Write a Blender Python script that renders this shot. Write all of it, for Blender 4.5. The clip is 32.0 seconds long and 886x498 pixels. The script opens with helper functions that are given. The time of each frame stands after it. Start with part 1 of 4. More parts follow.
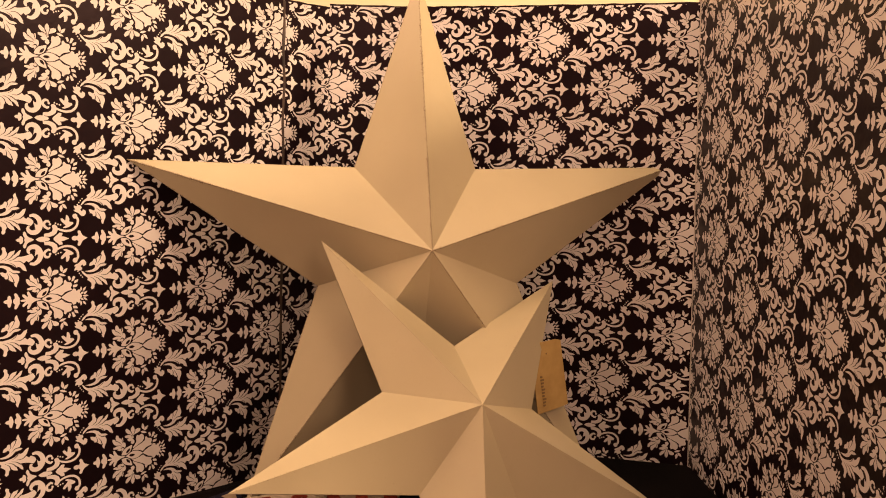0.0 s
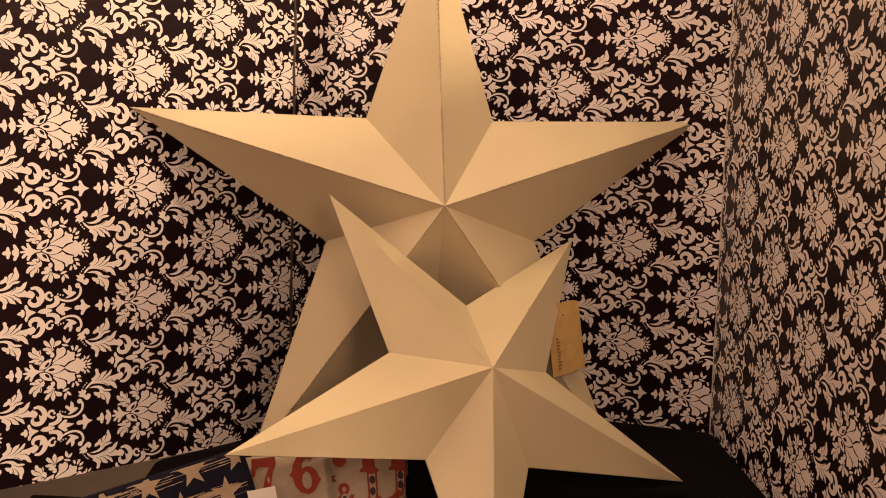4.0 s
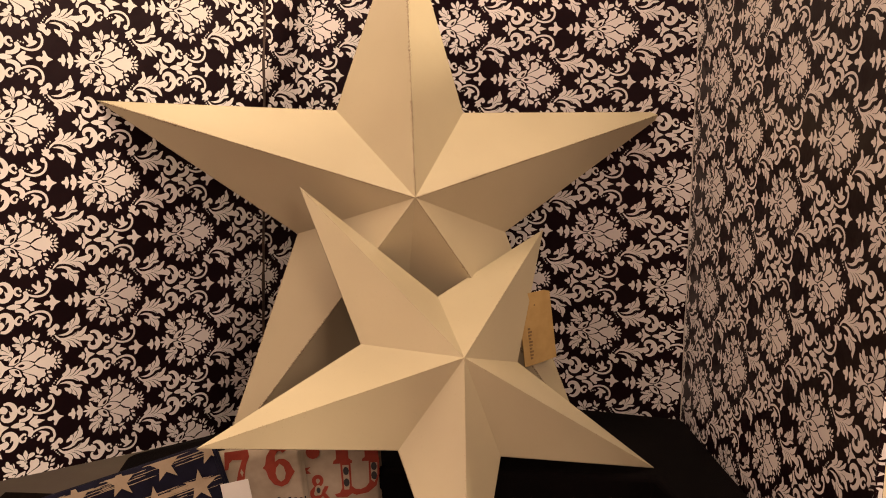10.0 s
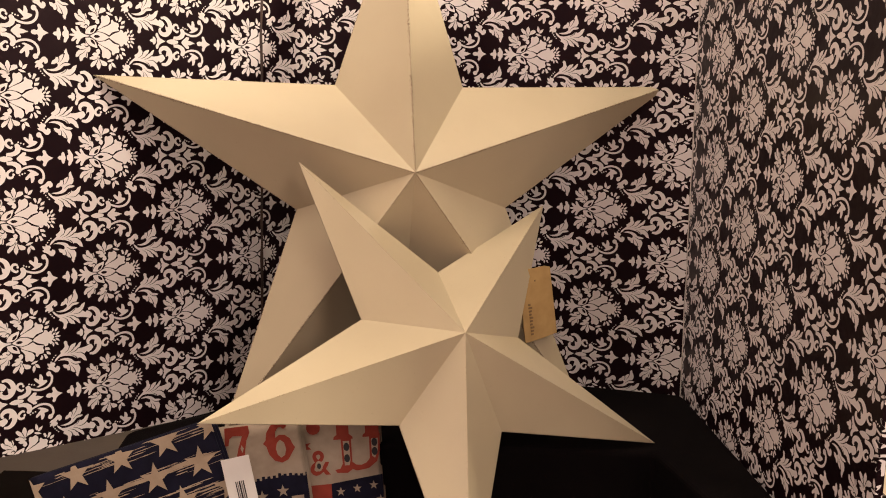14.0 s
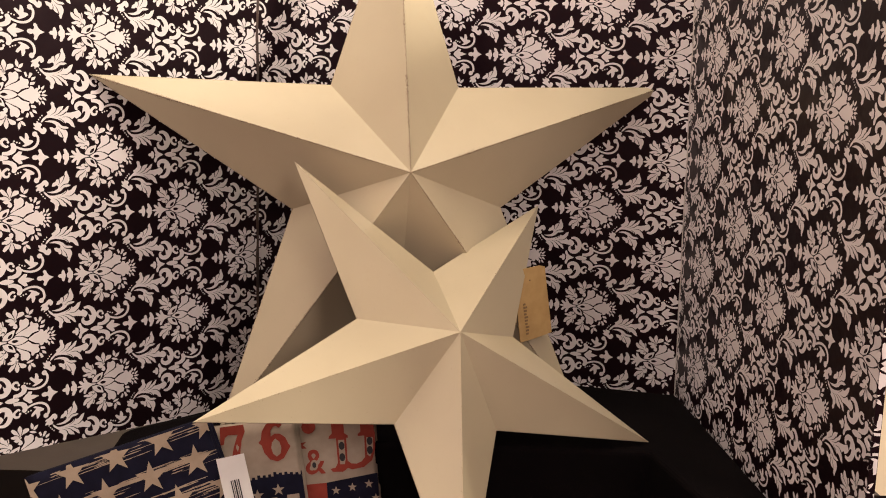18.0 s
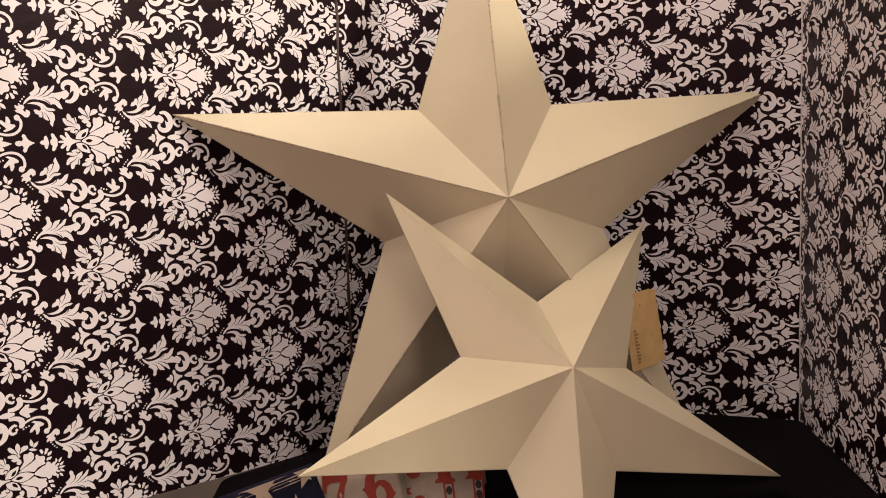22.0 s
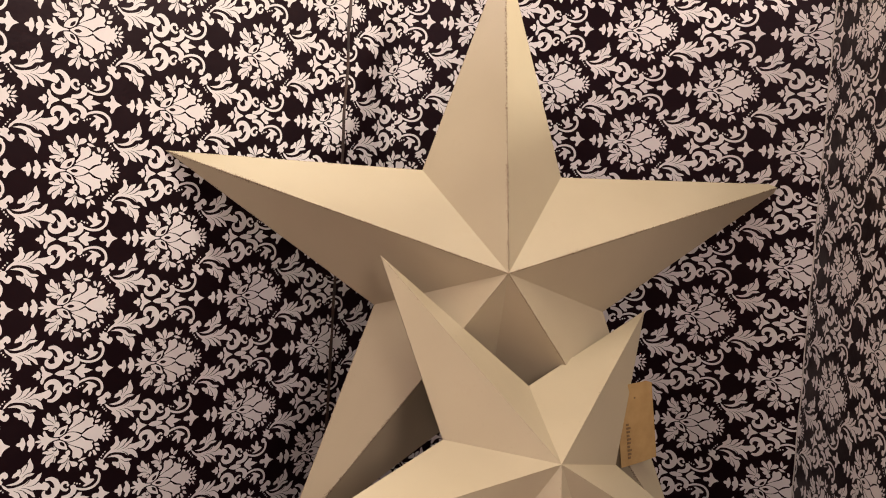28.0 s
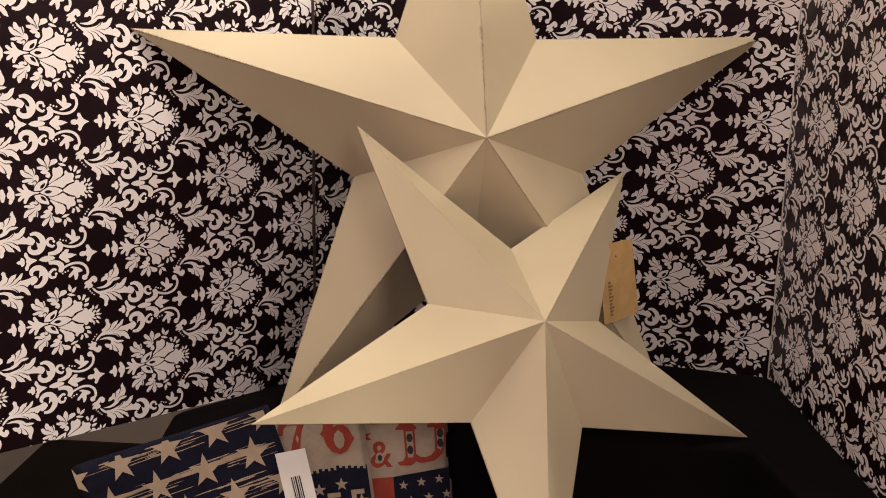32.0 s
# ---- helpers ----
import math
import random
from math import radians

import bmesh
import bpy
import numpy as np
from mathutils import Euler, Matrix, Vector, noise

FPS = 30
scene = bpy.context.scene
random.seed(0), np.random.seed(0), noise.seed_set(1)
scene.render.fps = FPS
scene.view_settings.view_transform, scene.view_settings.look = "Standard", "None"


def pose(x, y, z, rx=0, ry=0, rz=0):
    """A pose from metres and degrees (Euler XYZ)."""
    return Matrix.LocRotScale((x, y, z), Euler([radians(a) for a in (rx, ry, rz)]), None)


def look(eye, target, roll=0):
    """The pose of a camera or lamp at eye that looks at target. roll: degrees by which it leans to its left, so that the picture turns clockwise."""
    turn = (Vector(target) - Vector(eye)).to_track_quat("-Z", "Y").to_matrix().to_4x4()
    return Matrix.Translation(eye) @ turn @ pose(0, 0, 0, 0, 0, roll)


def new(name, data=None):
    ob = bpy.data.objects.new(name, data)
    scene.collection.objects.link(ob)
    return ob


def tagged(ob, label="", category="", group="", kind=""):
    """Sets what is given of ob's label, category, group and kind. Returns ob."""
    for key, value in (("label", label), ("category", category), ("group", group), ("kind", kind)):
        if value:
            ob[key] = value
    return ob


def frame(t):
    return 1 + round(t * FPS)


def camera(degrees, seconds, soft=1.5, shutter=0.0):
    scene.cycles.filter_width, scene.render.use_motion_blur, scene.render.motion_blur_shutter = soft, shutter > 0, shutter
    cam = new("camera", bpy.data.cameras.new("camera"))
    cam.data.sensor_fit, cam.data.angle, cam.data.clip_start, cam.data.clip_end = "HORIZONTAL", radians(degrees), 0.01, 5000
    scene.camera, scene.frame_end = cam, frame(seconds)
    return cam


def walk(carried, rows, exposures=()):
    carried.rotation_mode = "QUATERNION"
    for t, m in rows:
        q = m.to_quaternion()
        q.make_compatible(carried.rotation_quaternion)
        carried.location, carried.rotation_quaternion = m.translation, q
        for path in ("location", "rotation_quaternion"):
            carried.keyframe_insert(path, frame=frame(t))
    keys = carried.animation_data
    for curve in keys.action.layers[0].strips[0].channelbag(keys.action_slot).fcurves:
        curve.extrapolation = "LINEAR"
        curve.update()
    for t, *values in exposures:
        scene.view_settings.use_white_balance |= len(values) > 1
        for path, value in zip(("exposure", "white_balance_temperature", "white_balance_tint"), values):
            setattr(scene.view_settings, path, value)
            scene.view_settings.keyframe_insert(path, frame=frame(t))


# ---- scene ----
DZ = 0.03
ROWS = [
    (0.0, -0.0, 0.0, 1.2, -0.0, -4.93, -1.53),
    (0.5, 0.0057, 0.0052, 1.2044, -0.37, -4.85, -2.31),
    (1.0, 0.0176, 0.0036, 1.2089, 0.97, -4.44, -2.25),
    (1.5, 0.0207, 0.0115, 1.2058, 3.2, -3.9, -1.73),
    (2.0, 0.0177, 0.0202, 1.2046, 3.18, -4.13, -1.68),
    (2.5, 0.012, 0.0273, 1.2042, 2.49, -4.93, -2.12),
    (3.0, 0.0147, 0.0324, 1.2023, 1.79, -6.01, -2.46),
    (3.5, 0.017, 0.039, 1.1953, 1.94, -7.81, -2.3),
    (5.5, 0.0167, 0.0297, 1.1995, 1.92, -7.03, -1.6),
    (6.0, 0.0191, 0.0308, 1.1991, 1.96, -7.09, -1.65),
    (6.5, 0.0197, 0.037, 1.2, 0.99, -6.94, -2.08),
    (7.0, 0.0179, 0.0318, 1.1995, 0.49, -7.04, -2.14),
    (7.5, 0.0167, 0.0303, 1.1998, -0.03, -6.92, -2.44),
    (8.0, 0.0167, 0.0292, 1.1985, -0.02, -7.06, -2.31),
    (8.5, 0.0166, 0.0273, 1.198, 0.73, -7.3, -1.93),
    (9.0, 0.021, 0.0311, 1.1964, 0.82, -7.64, -2.03),
    (9.5, 0.0232, 0.0309, 1.1957, 0.8, -7.86, -1.82),
    (10.0, 0.0224, 0.0346, 1.1961, 0.52, -8.15, -1.71),
    (10.5, 0.0211, 0.0428, 1.1924, 0.15, -8.45, -1.77),
    (11.0, 0.017, 0.0438, 1.1915, 0.15, -9.31, -1.81),
    (11.5, 0.0139, 0.0399, 1.1932, 0.35, -9.35, -2.12),
    (12.0, 0.0121, 0.0386, 1.1933, 0.31, -9.21, -2.4),
    (12.5, 0.0127, 0.0364, 1.1933, 0.13, -9.0, -2.28),
    (13.0, 0.0155, 0.038, 1.1924, 0.04, -8.83, -2.52),
    (13.5, 0.0186, 0.0405, 1.1903, 0.07, -9.18, -1.8),
    (15.5, 0.0143, 0.0228, 1.1872, 0.38, -9.32, -1.64),
    (16.0, 0.0164, 0.0216, 1.1843, -0.76, -8.39, -2.15),
    (16.5, 0.016, 0.0265, 1.1865, -1.03, -7.81, -2.07),
    (17.0, 0.0181, 0.0285, 1.1849, -0.62, -8.27, -1.67),
    (17.5, 0.0204, 0.039, 1.1879, -0.86, -8.63, -1.59),
    (18.0, 0.0187, 0.0357, 1.1891, -0.02, -9.24, -1.79),
    (18.5, 0.0134, 0.0319, 1.1939, 2.62, -9.78, -2.08),
    (19.0, 0.0106, 0.0365, 1.1937, 3.11, -9.88, -2.48),
    (19.5, 0.0032, 0.0461, 1.1907, 1.69, -8.6, -1.7),
    (20.0, -0.0003, 0.0591, 1.1973, 2.07, -7.98, 0.03),
    (20.5, -0.0102, 0.0916, 1.2049, 1.48, -7.83, -0.11),
    (21.0, -0.0101, 0.0946, 1.2039, 1.96, -9.69, 1.3),
    (21.5, -0.0127, 0.0824, 1.1991, 2.8, -9.57, 1.68),
    (22.0, -0.0068, 0.0826, 1.1967, 4.04, -8.44, 1.63),
    (22.5, 0.0118, 0.066, 1.2076, 4.58, -5.83, 2.37),
    (23.0, 0.0088, 0.0633, 1.2084, 3.43, -3.57, 1.11),
    (23.5, 0.012, 0.0653, 1.2101, 2.81, -3.75, 0.06),
    (24.0, 0.0087, 0.0739, 1.214, 3.03, -7.11, -1.59),
    (24.5, -0.0006, 0.0913, 1.2209, 3.39, -7.89, -2.01),
    (25.0, -0.0069, 0.1055, 1.2229, 2.67, -6.25, -3.04),
    (25.5, -0.0129, 0.1166, 1.2231, 2.33, -4.83, -4.03),
    (26.0, -0.021, 0.1147, 1.2196, 3.16, -4.21, -4.23),
    (26.5, -0.0245, 0.1299, 1.2141, 4.18, -4.73, -4.02),
    (28.5, -0.0149, 0.124, 1.2205, 3.81, -6.28, -3.88),
    (29.0, -0.0144, 0.1244, 1.2206, 3.56, -6.07, -3.65),
    (29.5, -0.012, 0.1242, 1.2198, 3.32, -6.02, -3.41),
    (30.0, -0.0102, 0.1246, 1.2147, 3.16, -6.37, -3.72),
    (30.5, -0.0059, 0.1287, 1.2087, 3.0, -8.58, -3.47),
    (31.0, -0.0088, 0.1279, 1.2089, 2.77, -9.9, -2.93),
    (31.5, -0.013, 0.125, 1.2057, 2.73, -12.45, -2.38),
    (32.0, -0.0113, 0.1225, 1.2051, 2.63, -13.26, -1.46),
]
cam = camera(51.6, 32.0, soft=1.02)
EXPOSURES = [(0.0, -0.24, 10800, 26), (3.0, -0.23, 10350, 25), (6.0, -0.19, 9500, 20), (9.0, -0.11, 8500, 15), (13.0, -0.05, 7200, 13), (16.0, 0.07, 6620, 10), (19.0, 0.04, 6430, 10), (23.0, -0.12, 6240, 10), (26.0, -0.16, 6240, 10), (32.0, -0.06, 6350, 8)]
walk(cam, [(t, pose(x, y, z + DZ, 90 + pitch, roll, yaw)) for t, x, y, z, yaw, pitch, roll in ROWS], EXPOSURES)

# ---- world and lights ----
world = bpy.data.worlds.new("world")
scene.world = world
world.use_nodes = True
world.node_tree.nodes["Background"].inputs[0].default_value = (1.0, 0.85, 0.65, 1)
world.node_tree.nodes["Background"].inputs[1].default_value = 0.02


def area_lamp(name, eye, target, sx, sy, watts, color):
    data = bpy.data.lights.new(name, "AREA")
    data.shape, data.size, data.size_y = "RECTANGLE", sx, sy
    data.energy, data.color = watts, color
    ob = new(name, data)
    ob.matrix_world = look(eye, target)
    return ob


WARM, ROSY, PINK = (1.0, 0.86, 0.745), (1.0, 0.81, 0.745), (1.0, 0.75, 0.74)
area_lamp("ceiling_lamp", (-0.10, 0.68, 2.32), (-0.06, 0.80, 1.0), 0.85, 0.65, 7.3, (1.0, 0.935, 0.775))
area_lamp("ceiling_lamp", (0.80, 0.10, 2.50), (0.80, 0.10, 0.0), 0.50, 0.50, 5.0, WARM)
area_lamp("room_lamp", (1.60, 0.05, 2.08), (0.0, 0.95, 1.30), 0.30, 0.30, 33.0, (1.0, 0.89, 0.73))
area_lamp("ceiling_lamp", (-0.80, 0.60, 2.50), (-0.80, 0.60, 0.0), 0.50, 0.50, 5.5, PINK)
area_lamp("room_lamp", (0.85, -0.80, 1.93), (0.0, 0.90, 1.10), 0.50, 0.50, 9.8, ROSY)
area_lamp("room_lamp", (-0.10, -1.60, 2.05), (0.0, 0.90, 1.10), 0.60, 0.60, 9.5, ROSY)
area_lamp("side_lamp", (-1.40, -0.90, 1.70), (0.0, 0.90, 1.00), 0.60, 0.60, 3.2, PINK)
# Unseen strip added behind the boards to brighten the cream wall.
area_lamp("wall_fill", (0.2, 1.20, 2.02), (0.2, 1.74, 2.00), 1.6, 0.10, 4.6, (1.0, 0.86, 0.70))


# ---- materials ----
def mat(name, color, rough=0.5, metal=0.0, spec=0.5):
    m = bpy.data.materials.new(name)
    m.use_nodes = True
    b = m.node_tree.nodes["Principled BSDF"]
    b.inputs["Base Color"].default_value = (*color, 1)
    b.inputs["Roughness"].default_value = rough
    b.inputs["Metallic"].default_value = metal
    b.inputs["Specular IOR Level"].default_value = spec
    return m


def nodes_of(m):
    t = m.node_tree
    return t, t.nodes, t.links, t.nodes["Principled BSDF"]


def coords(t, kind="Object"):
    return t.nodes.new("ShaderNodeTexCoord").outputs[kind]


def noise_tex(t, vec, scale, detail=4.0, rough=0.55):
    n = t.nodes.new("ShaderNodeTexNoise")
    n.inputs["Scale"].default_value, n.inputs["Detail"].default_value, n.inputs["Roughness"].default_value = scale, detail, rough
    t.links.new(vec, n.inputs["Vector"])
    return n.outputs["Fac"]


def ramp(t, fac, stops):
    r = t.nodes.new("ShaderNodeValToRGB")
    e = r.color_ramp.elements
    while len(e) < len(stops):
        e.new(0.5)
    for el, (p, c) in zip(e, stops):
        el.position, el.color = p, (*c, 1) if len(c) == 3 else c
    t.links.new(fac, r.inputs[0])
    return r.outputs[0]


def mix(t, fac, a, b, kind="MIX"):
    m = t.nodes.new("ShaderNodeMix")
    m.data_type, m.blend_type = "RGBA", kind
    for sock, v in ((m.inputs[0], fac), (m.inputs[6], a), (m.inputs[7], b)):
        if isinstance(v, (int, float)):
            sock.default_value = v
        elif isinstance(v, tuple):
            sock.default_value = (*v, 1)
        else:
            t.links.new(v, sock)
    return m.outputs[2]


def math_node(t, op, a, b=0.0, c=0.0, clamp=False):
    n = t.nodes.new("ShaderNodeMath")
    n.operation, n.use_clamp = op, clamp
    for s, v in zip(n.inputs, (a, b, c)):
        if isinstance(v, (int, float)):
            s.default_value = v
        else:
            t.links.new(v, s)
    return n.outputs[0]


def bump(t, b, height, strength, dist):
    n = t.nodes.new("ShaderNodeBump")
    n.inputs["Strength"].default_value, n.inputs["Distance"].default_value = strength, dist
    t.links.new(height, n.inputs["Height"])
    t.links.new(n.outputs[0], b.inputs["Normal"])


def varied(name, a, b_, scale, rough=0.5, spec=0.5, fine=300.0, bstr=0.15, bdist=0.0005, rough_var=0.08):
    """A surface with a slow change of tone between two close colours, and a fine relief."""
    m = mat(name, a, rough, spec=spec)
    t, n, l, b = nodes_of(m)
    v = coords(t)
    slow = noise_tex(t, v, scale)
    l.new(ramp(t, slow, [(0.3, a), (0.7, b_)]), b.inputs["Base Color"])
    f = noise_tex(t, v, fine, 3.0)
    r = math_node(t, "MULTIPLY_ADD", noise_tex(t, v, scale * 4), rough_var * 2, rough - rough_var)
    l.new(r, b.inputs["Roughness"])
    bump(t, b, f, bstr, bdist)
    return m


M_paper = varied("black_gift_paper", (0.0078, 0.0033, 0.0045), (0.0112, 0.0050, 0.0066), 7.0, 0.33, 0.12, 45.0, 0.30, 0.0014)
M_paper.node_tree.nodes["Principled BSDF"].inputs["Specular Tint"].default_value = (1.0, 0.72, 0.80, 1)
M_ink = varied("printed_cream", (0.73, 0.670, 0.662), (0.79, 0.730, 0.722), 9.0, 0.42, 0.3, 45.0, 0.25, 0.0012)
M_board = varied("white_foam_board", (0.80, 0.76, 0.70), (0.72, 0.67, 0.60), 30.0, 0.8)
M_cloth = varied("black_tablecloth", (0.0036, 0.0026, 0.0028), (0.0060, 0.0044, 0.0046), 14.0, 0.95, 0.04, 900.0, 0.5, 0.0006)
M_cream_wall = varied("cream_wall_paint", (0.80, 0.70, 0.50), (0.84, 0.74, 0.54), 2.0, 0.75, 0.3, 220.0, 0.15)
# Out of view: ceiling kept pale, walls and floor tinted pink, for bounced light.
M_bounce_wall = varied("bounce_wall_paint", (0.75, 0.62, 0.60), (0.79, 0.66, 0.64), 2.0, 0.8, 0.3, 220.0, 0.15)
M_ceiling = varied("ceiling_paint", (0.74, 0.70, 0.64), (0.78, 0.74, 0.68), 2.0, 0.85, 0.3)
M_floor = varied("bounce_rosy_floor", (0.34, 0.215, 0.215), (0.40, 0.26, 0.26), 5.0, 0.6)
M_ledge = varied("beige_brown_ledge", (0.27, 0.21, 0.15), (0.33, 0.26, 0.18), 12.0, 0.5)
M_rail = varied("dark_grey_rail", (0.10, 0.095, 0.09), (0.14, 0.13, 0.12), 12.0, 0.5)
# Grey laminate; the shade under the boards is put into this dark tone.
M_table = varied("shade_dark_laminate", (0.020, 0.015, 0.020), (0.032, 0.025, 0.033), 6.0, 0.5)
M_leg = varied("dark_metal_leg", (0.05, 0.05, 0.05), (0.07, 0.07, 0.07), 20.0, 0.45)


def star_paint(wear):
    """Cream enamel on sheet iron, rubbed to brown iron along the ridges and rims."""
    m = mat("cream_enamel" if wear > 0.9 else "cream_enamel_clean", (0.7, 0.6, 0.42), 0.3, spec=0.5)
    t, n, l, b = nodes_of(m)
    v = coords(t)
    uv = t.nodes.new("ShaderNodeUVMap")
    uv.uv_map = "rub"
    sep = t.nodes.new("ShaderNodeSeparateXYZ")
    l.new(uv.outputs[0], sep.inputs[0])
    ridge, rim = sep.outputs[0], sep.outputs[1]
    slow = noise_tex(t, v, 9.0, 3.0)
    base = ramp(t, slow, [(0.30, (0.487, 0.410, 0.275)), (0.70, (0.542, 0.461, 0.311))])
    smear = ramp(t, noise_tex(t, v, 38.0, 5.0, 0.65), [(0.60, (0, 0, 0)), (0.80, (1, 1, 1))])
    base = mix(t, math_node(t, "MULTIPLY", smear, 0.20), base, (0.45, 0.33, 0.20))
    patch = noise_tex(t, v, 26.0, 2.0)
    speck = noise_tex(t, v, 900.0, 2.0, 0.6)
    reach = math_node(t, "MULTIPLY", math_node(t, "MULTIPLY_ADD", patch, 2.6, -0.75, True), 0.0034)
    near = math_node(t, "SUBTRACT", 1.0, math_node(t, "DIVIDE", ridge, math_node(t, "ADD", reach, 0.0005)), 0, True)
    near_rim = math_node(t, "SUBTRACT", 1.0, math_node(t, "DIVIDE", rim, math_node(t, "MULTIPLY_ADD", reach, 0.45, 0.0004)), 0, True)
    edge = math_node(t, "MAXIMUM", near, math_node(t, "MULTIPLY", near_rim, 0.9))
    gone = math_node(t, "MULTIPLY_ADD", math_node(t, "ADD", math_node(t, "MULTIPLY", edge, 0.33 * wear), speck), 16.0, -11.45, True)
    loose = math_node(t, "GREATER_THAN", noise_tex(t, v, 210.0, 1.0), 0.845)
    gone = math_node(t, "MAXIMUM", gone, math_node(t, "MULTIPLY", loose, math_node(t, "GREATER_THAN", patch, 0.55)))
    dark = ramp(t, noise_tex(t, v, 400.0), [(0.35, (0.19, 0.13, 0.08)), (0.65, (0.38, 0.295, 0.195))])
    l.new(mix(t, gone, base, dark), b.inputs["Base Color"])
    l.new(math_node(t, "MULTIPLY_ADD", gone, 0.3, math_node(t, "MULTIPLY_ADD", slow, 0.08, 0.265)), b.inputs["Roughness"])
    h = math_node(t, "SUBTRACT", math_node(t, "MULTIPLY_ADD", noise_tex(t, v, 150.0), 0.35, math_node(t, "MULTIPLY", slow, 2.0)), gone)
    wide = math_node(t, "SUBTRACT", 1.0, math_node(t, "DIVIDE", ridge, 0.011), 0, True)
    lumps = math_node(t, "MULTIPLY", math_node(t, "MULTIPLY", wide, noise_tex(t, v, 420.0, 2.0)), 1.6 * wear)
    bump(t, b, math_node(t, "ADD", h, lumps), 0.35, 0.0005)
    return m


M_star, M_star_clean = star_paint(1.0), star_paint(0.4)
# Backs are out of view; dark brown here so they bounce less light.
M_star_back = varied("unseen_dark_back", (0.085, 0.050, 0.038), (0.13, 0.075, 0.055), 30.0, 0.6, 0.3)
M_kraft = varied("kraft_card", (0.50, 0.33, 0.14), (0.40, 0.25, 0.10), 60.0, 0.8, 0.2, 700.0, 0.3)
M_brown_ink = mat("brown_ink", (0.20, 0.12, 0.05), 0.7)


def woven(name, a, b_):
    """Printed cotton: a fine weave relief with uneven dye."""
    m = mat(name, a, 0.85, spec=0.2)
    t, n, l, b = nodes_of(m)
    v = coords(t)
    w = []
    for axis in ("X", "Z"):
        q = t.nodes.new("ShaderNodeTexWave")
        q.wave_type, q.bands_direction = "BANDS", axis
        q.inputs["Scale"].default_value, q.inputs["Distortion"].default_value = 330.0, 0.6
        l.new(v, q.inputs["Vector"])
        w.append(q.outputs["Fac"])
    weave = math_node(t, "ADD", w[0], w[1])
    tone = math_node(t, "MULTIPLY_ADD", weave, 0.12, noise_tex(t, v, 70.0))
    l.new(ramp(t, tone, [(0.35, a), (0.85, b_)]), b.inputs["Base Color"])
    bump(t, b, weave, 0.15, 0.0004)
    return m


M_navy = woven("navy_cotton", (0.0045, 0.0043, 0.013), (0.0095, 0.0092, 0.025))
M_linen = woven("tan_linen", (0.32, 0.25, 0.19), (0.42, 0.34, 0.26))
M_tan_print = woven("tan_print", (0.39, 0.30, 0.21), (0.48, 0.38, 0.28))
M_red = woven("brick_red_print", (0.25, 0.037, 0.024), (0.33, 0.058, 0.038))
M_white_card = varied("white_card", (0.80, 0.77, 0.73), (0.74, 0.71, 0.67), 40.0, 0.6)
M_black_ink = mat("black_ink", (0.015, 0.015, 0.018), 0.6)


# ---- building helpers ----
def mesh_of(name, verts, faces, material, smooth=False):
    me = bpy.data.meshes.new(name)
    me.from_pydata([tuple(map(float, v)) for v in verts], [], [tuple(f) for f in faces])
    for m in material if isinstance(material, (list, tuple)) else (material,):
        me.materials.append(m)
    if smooth:
        me.polygons.foreach_set("use_smooth", [True] * len(me.polygons))
    me.update()
    return me


def thing(name, label, category, group="", at=None, kind=""):
    ob = new(name)
    if at is not None:
        ob.matrix_world = at
    return tagged(ob, label, category, group, kind)


def part(name, bm, material, parent=None, label=""):
    """One mesh object from a bmesh (or a mesh), under its thing."""
    if isinstance(bm, bmesh.types.BMesh):
        me = bpy.data.meshes.new(name)
        bm.normal_update()
        bm.to_mesh(me)
        bm.free()
        for m in material if isinstance(material, (list, tuple)) else (material,):
            me.materials.append(m)
    else:
        me = bm
    ob = new(name, me)
    ob.parent = parent
    return tagged(ob, label)


def box_bm(x0, x1, y0, y1, z0, z1, bevel=0.0, seg=2):
    bm = bmesh.new()
    bmesh.ops.create_cube(bm, size=1.0)
    for v in bm.verts:
        v.co = ((x0 + x1) / 2 + v.co.x * (x1 - x0), (y0 + y1) / 2 + v.co.y * (y1 - y0), (z0 + z1) / 2 + v.co.z * (z1 - z0))
    if bevel:
        bmesh.ops.bevel(bm, geom=bm.edges[:], offset=bevel, segments=seg, profile=0.5, affect="EDGES")
    return bm


def structure(name, bm, material, label):
    return tagged(part(name, bm, material), label, name.split("_")[0], kind="structure")


# ---- the room ----
RX0, RX1, RY0, RY1, RH = -2.7, 2.2, -3.6, 1.74, 2.62
# Only the north wall shows; floor, ceiling and other walls shape the bounce.
structure("floor", box_bm(RX0 - 0.1, RX1 + 0.1, RY0 - 0.1, RY1 + 0.1, -0.1, 0.0), M_floor, "unseen floor, tinted rosy brown for the bounced light")
structure("ceiling", box_bm(RX0 - 0.1, RX1 + 0.1, RY0 - 0.1, RY1 + 0.1, RH, RH + 0.1), M_ceiling, "unseen off-white ceiling, pale for the bounced light")
structure("wall_north", box_bm(RX0 - 0.1, RX1 + 0.1, RY1, RY1 + 0.1, 0, RH), M_cream_wall, "cream painted wall behind the display boards")
structure("wall_south", box_bm(RX0 - 0.1, RX1 + 0.1, RY0 - 0.1, RY0, 0, RH), M_bounce_wall, "unseen wall, tinted pinkish white for the bounced light")
structure("wall_west", box_bm(RX0 - 0.1, RX0, RY0, RY1, 0, RH), M_bounce_wall, "unseen wall, tinted pinkish white for the bounced light")
structure("wall_east", box_bm(RX1, RX1 + 0.1, RY0, RY1, 0, RH), M_bounce_wall, "unseen wall, tinted pinkish white for the bounced light")
structure("trim", box_bm(0.45, RX1 - 0.001, RY1 - 0.020, RY1 - 0.001, 0.715 + DZ, 0.845 + DZ, 0.004), M_rail, "dark grey rail along the cream wall")
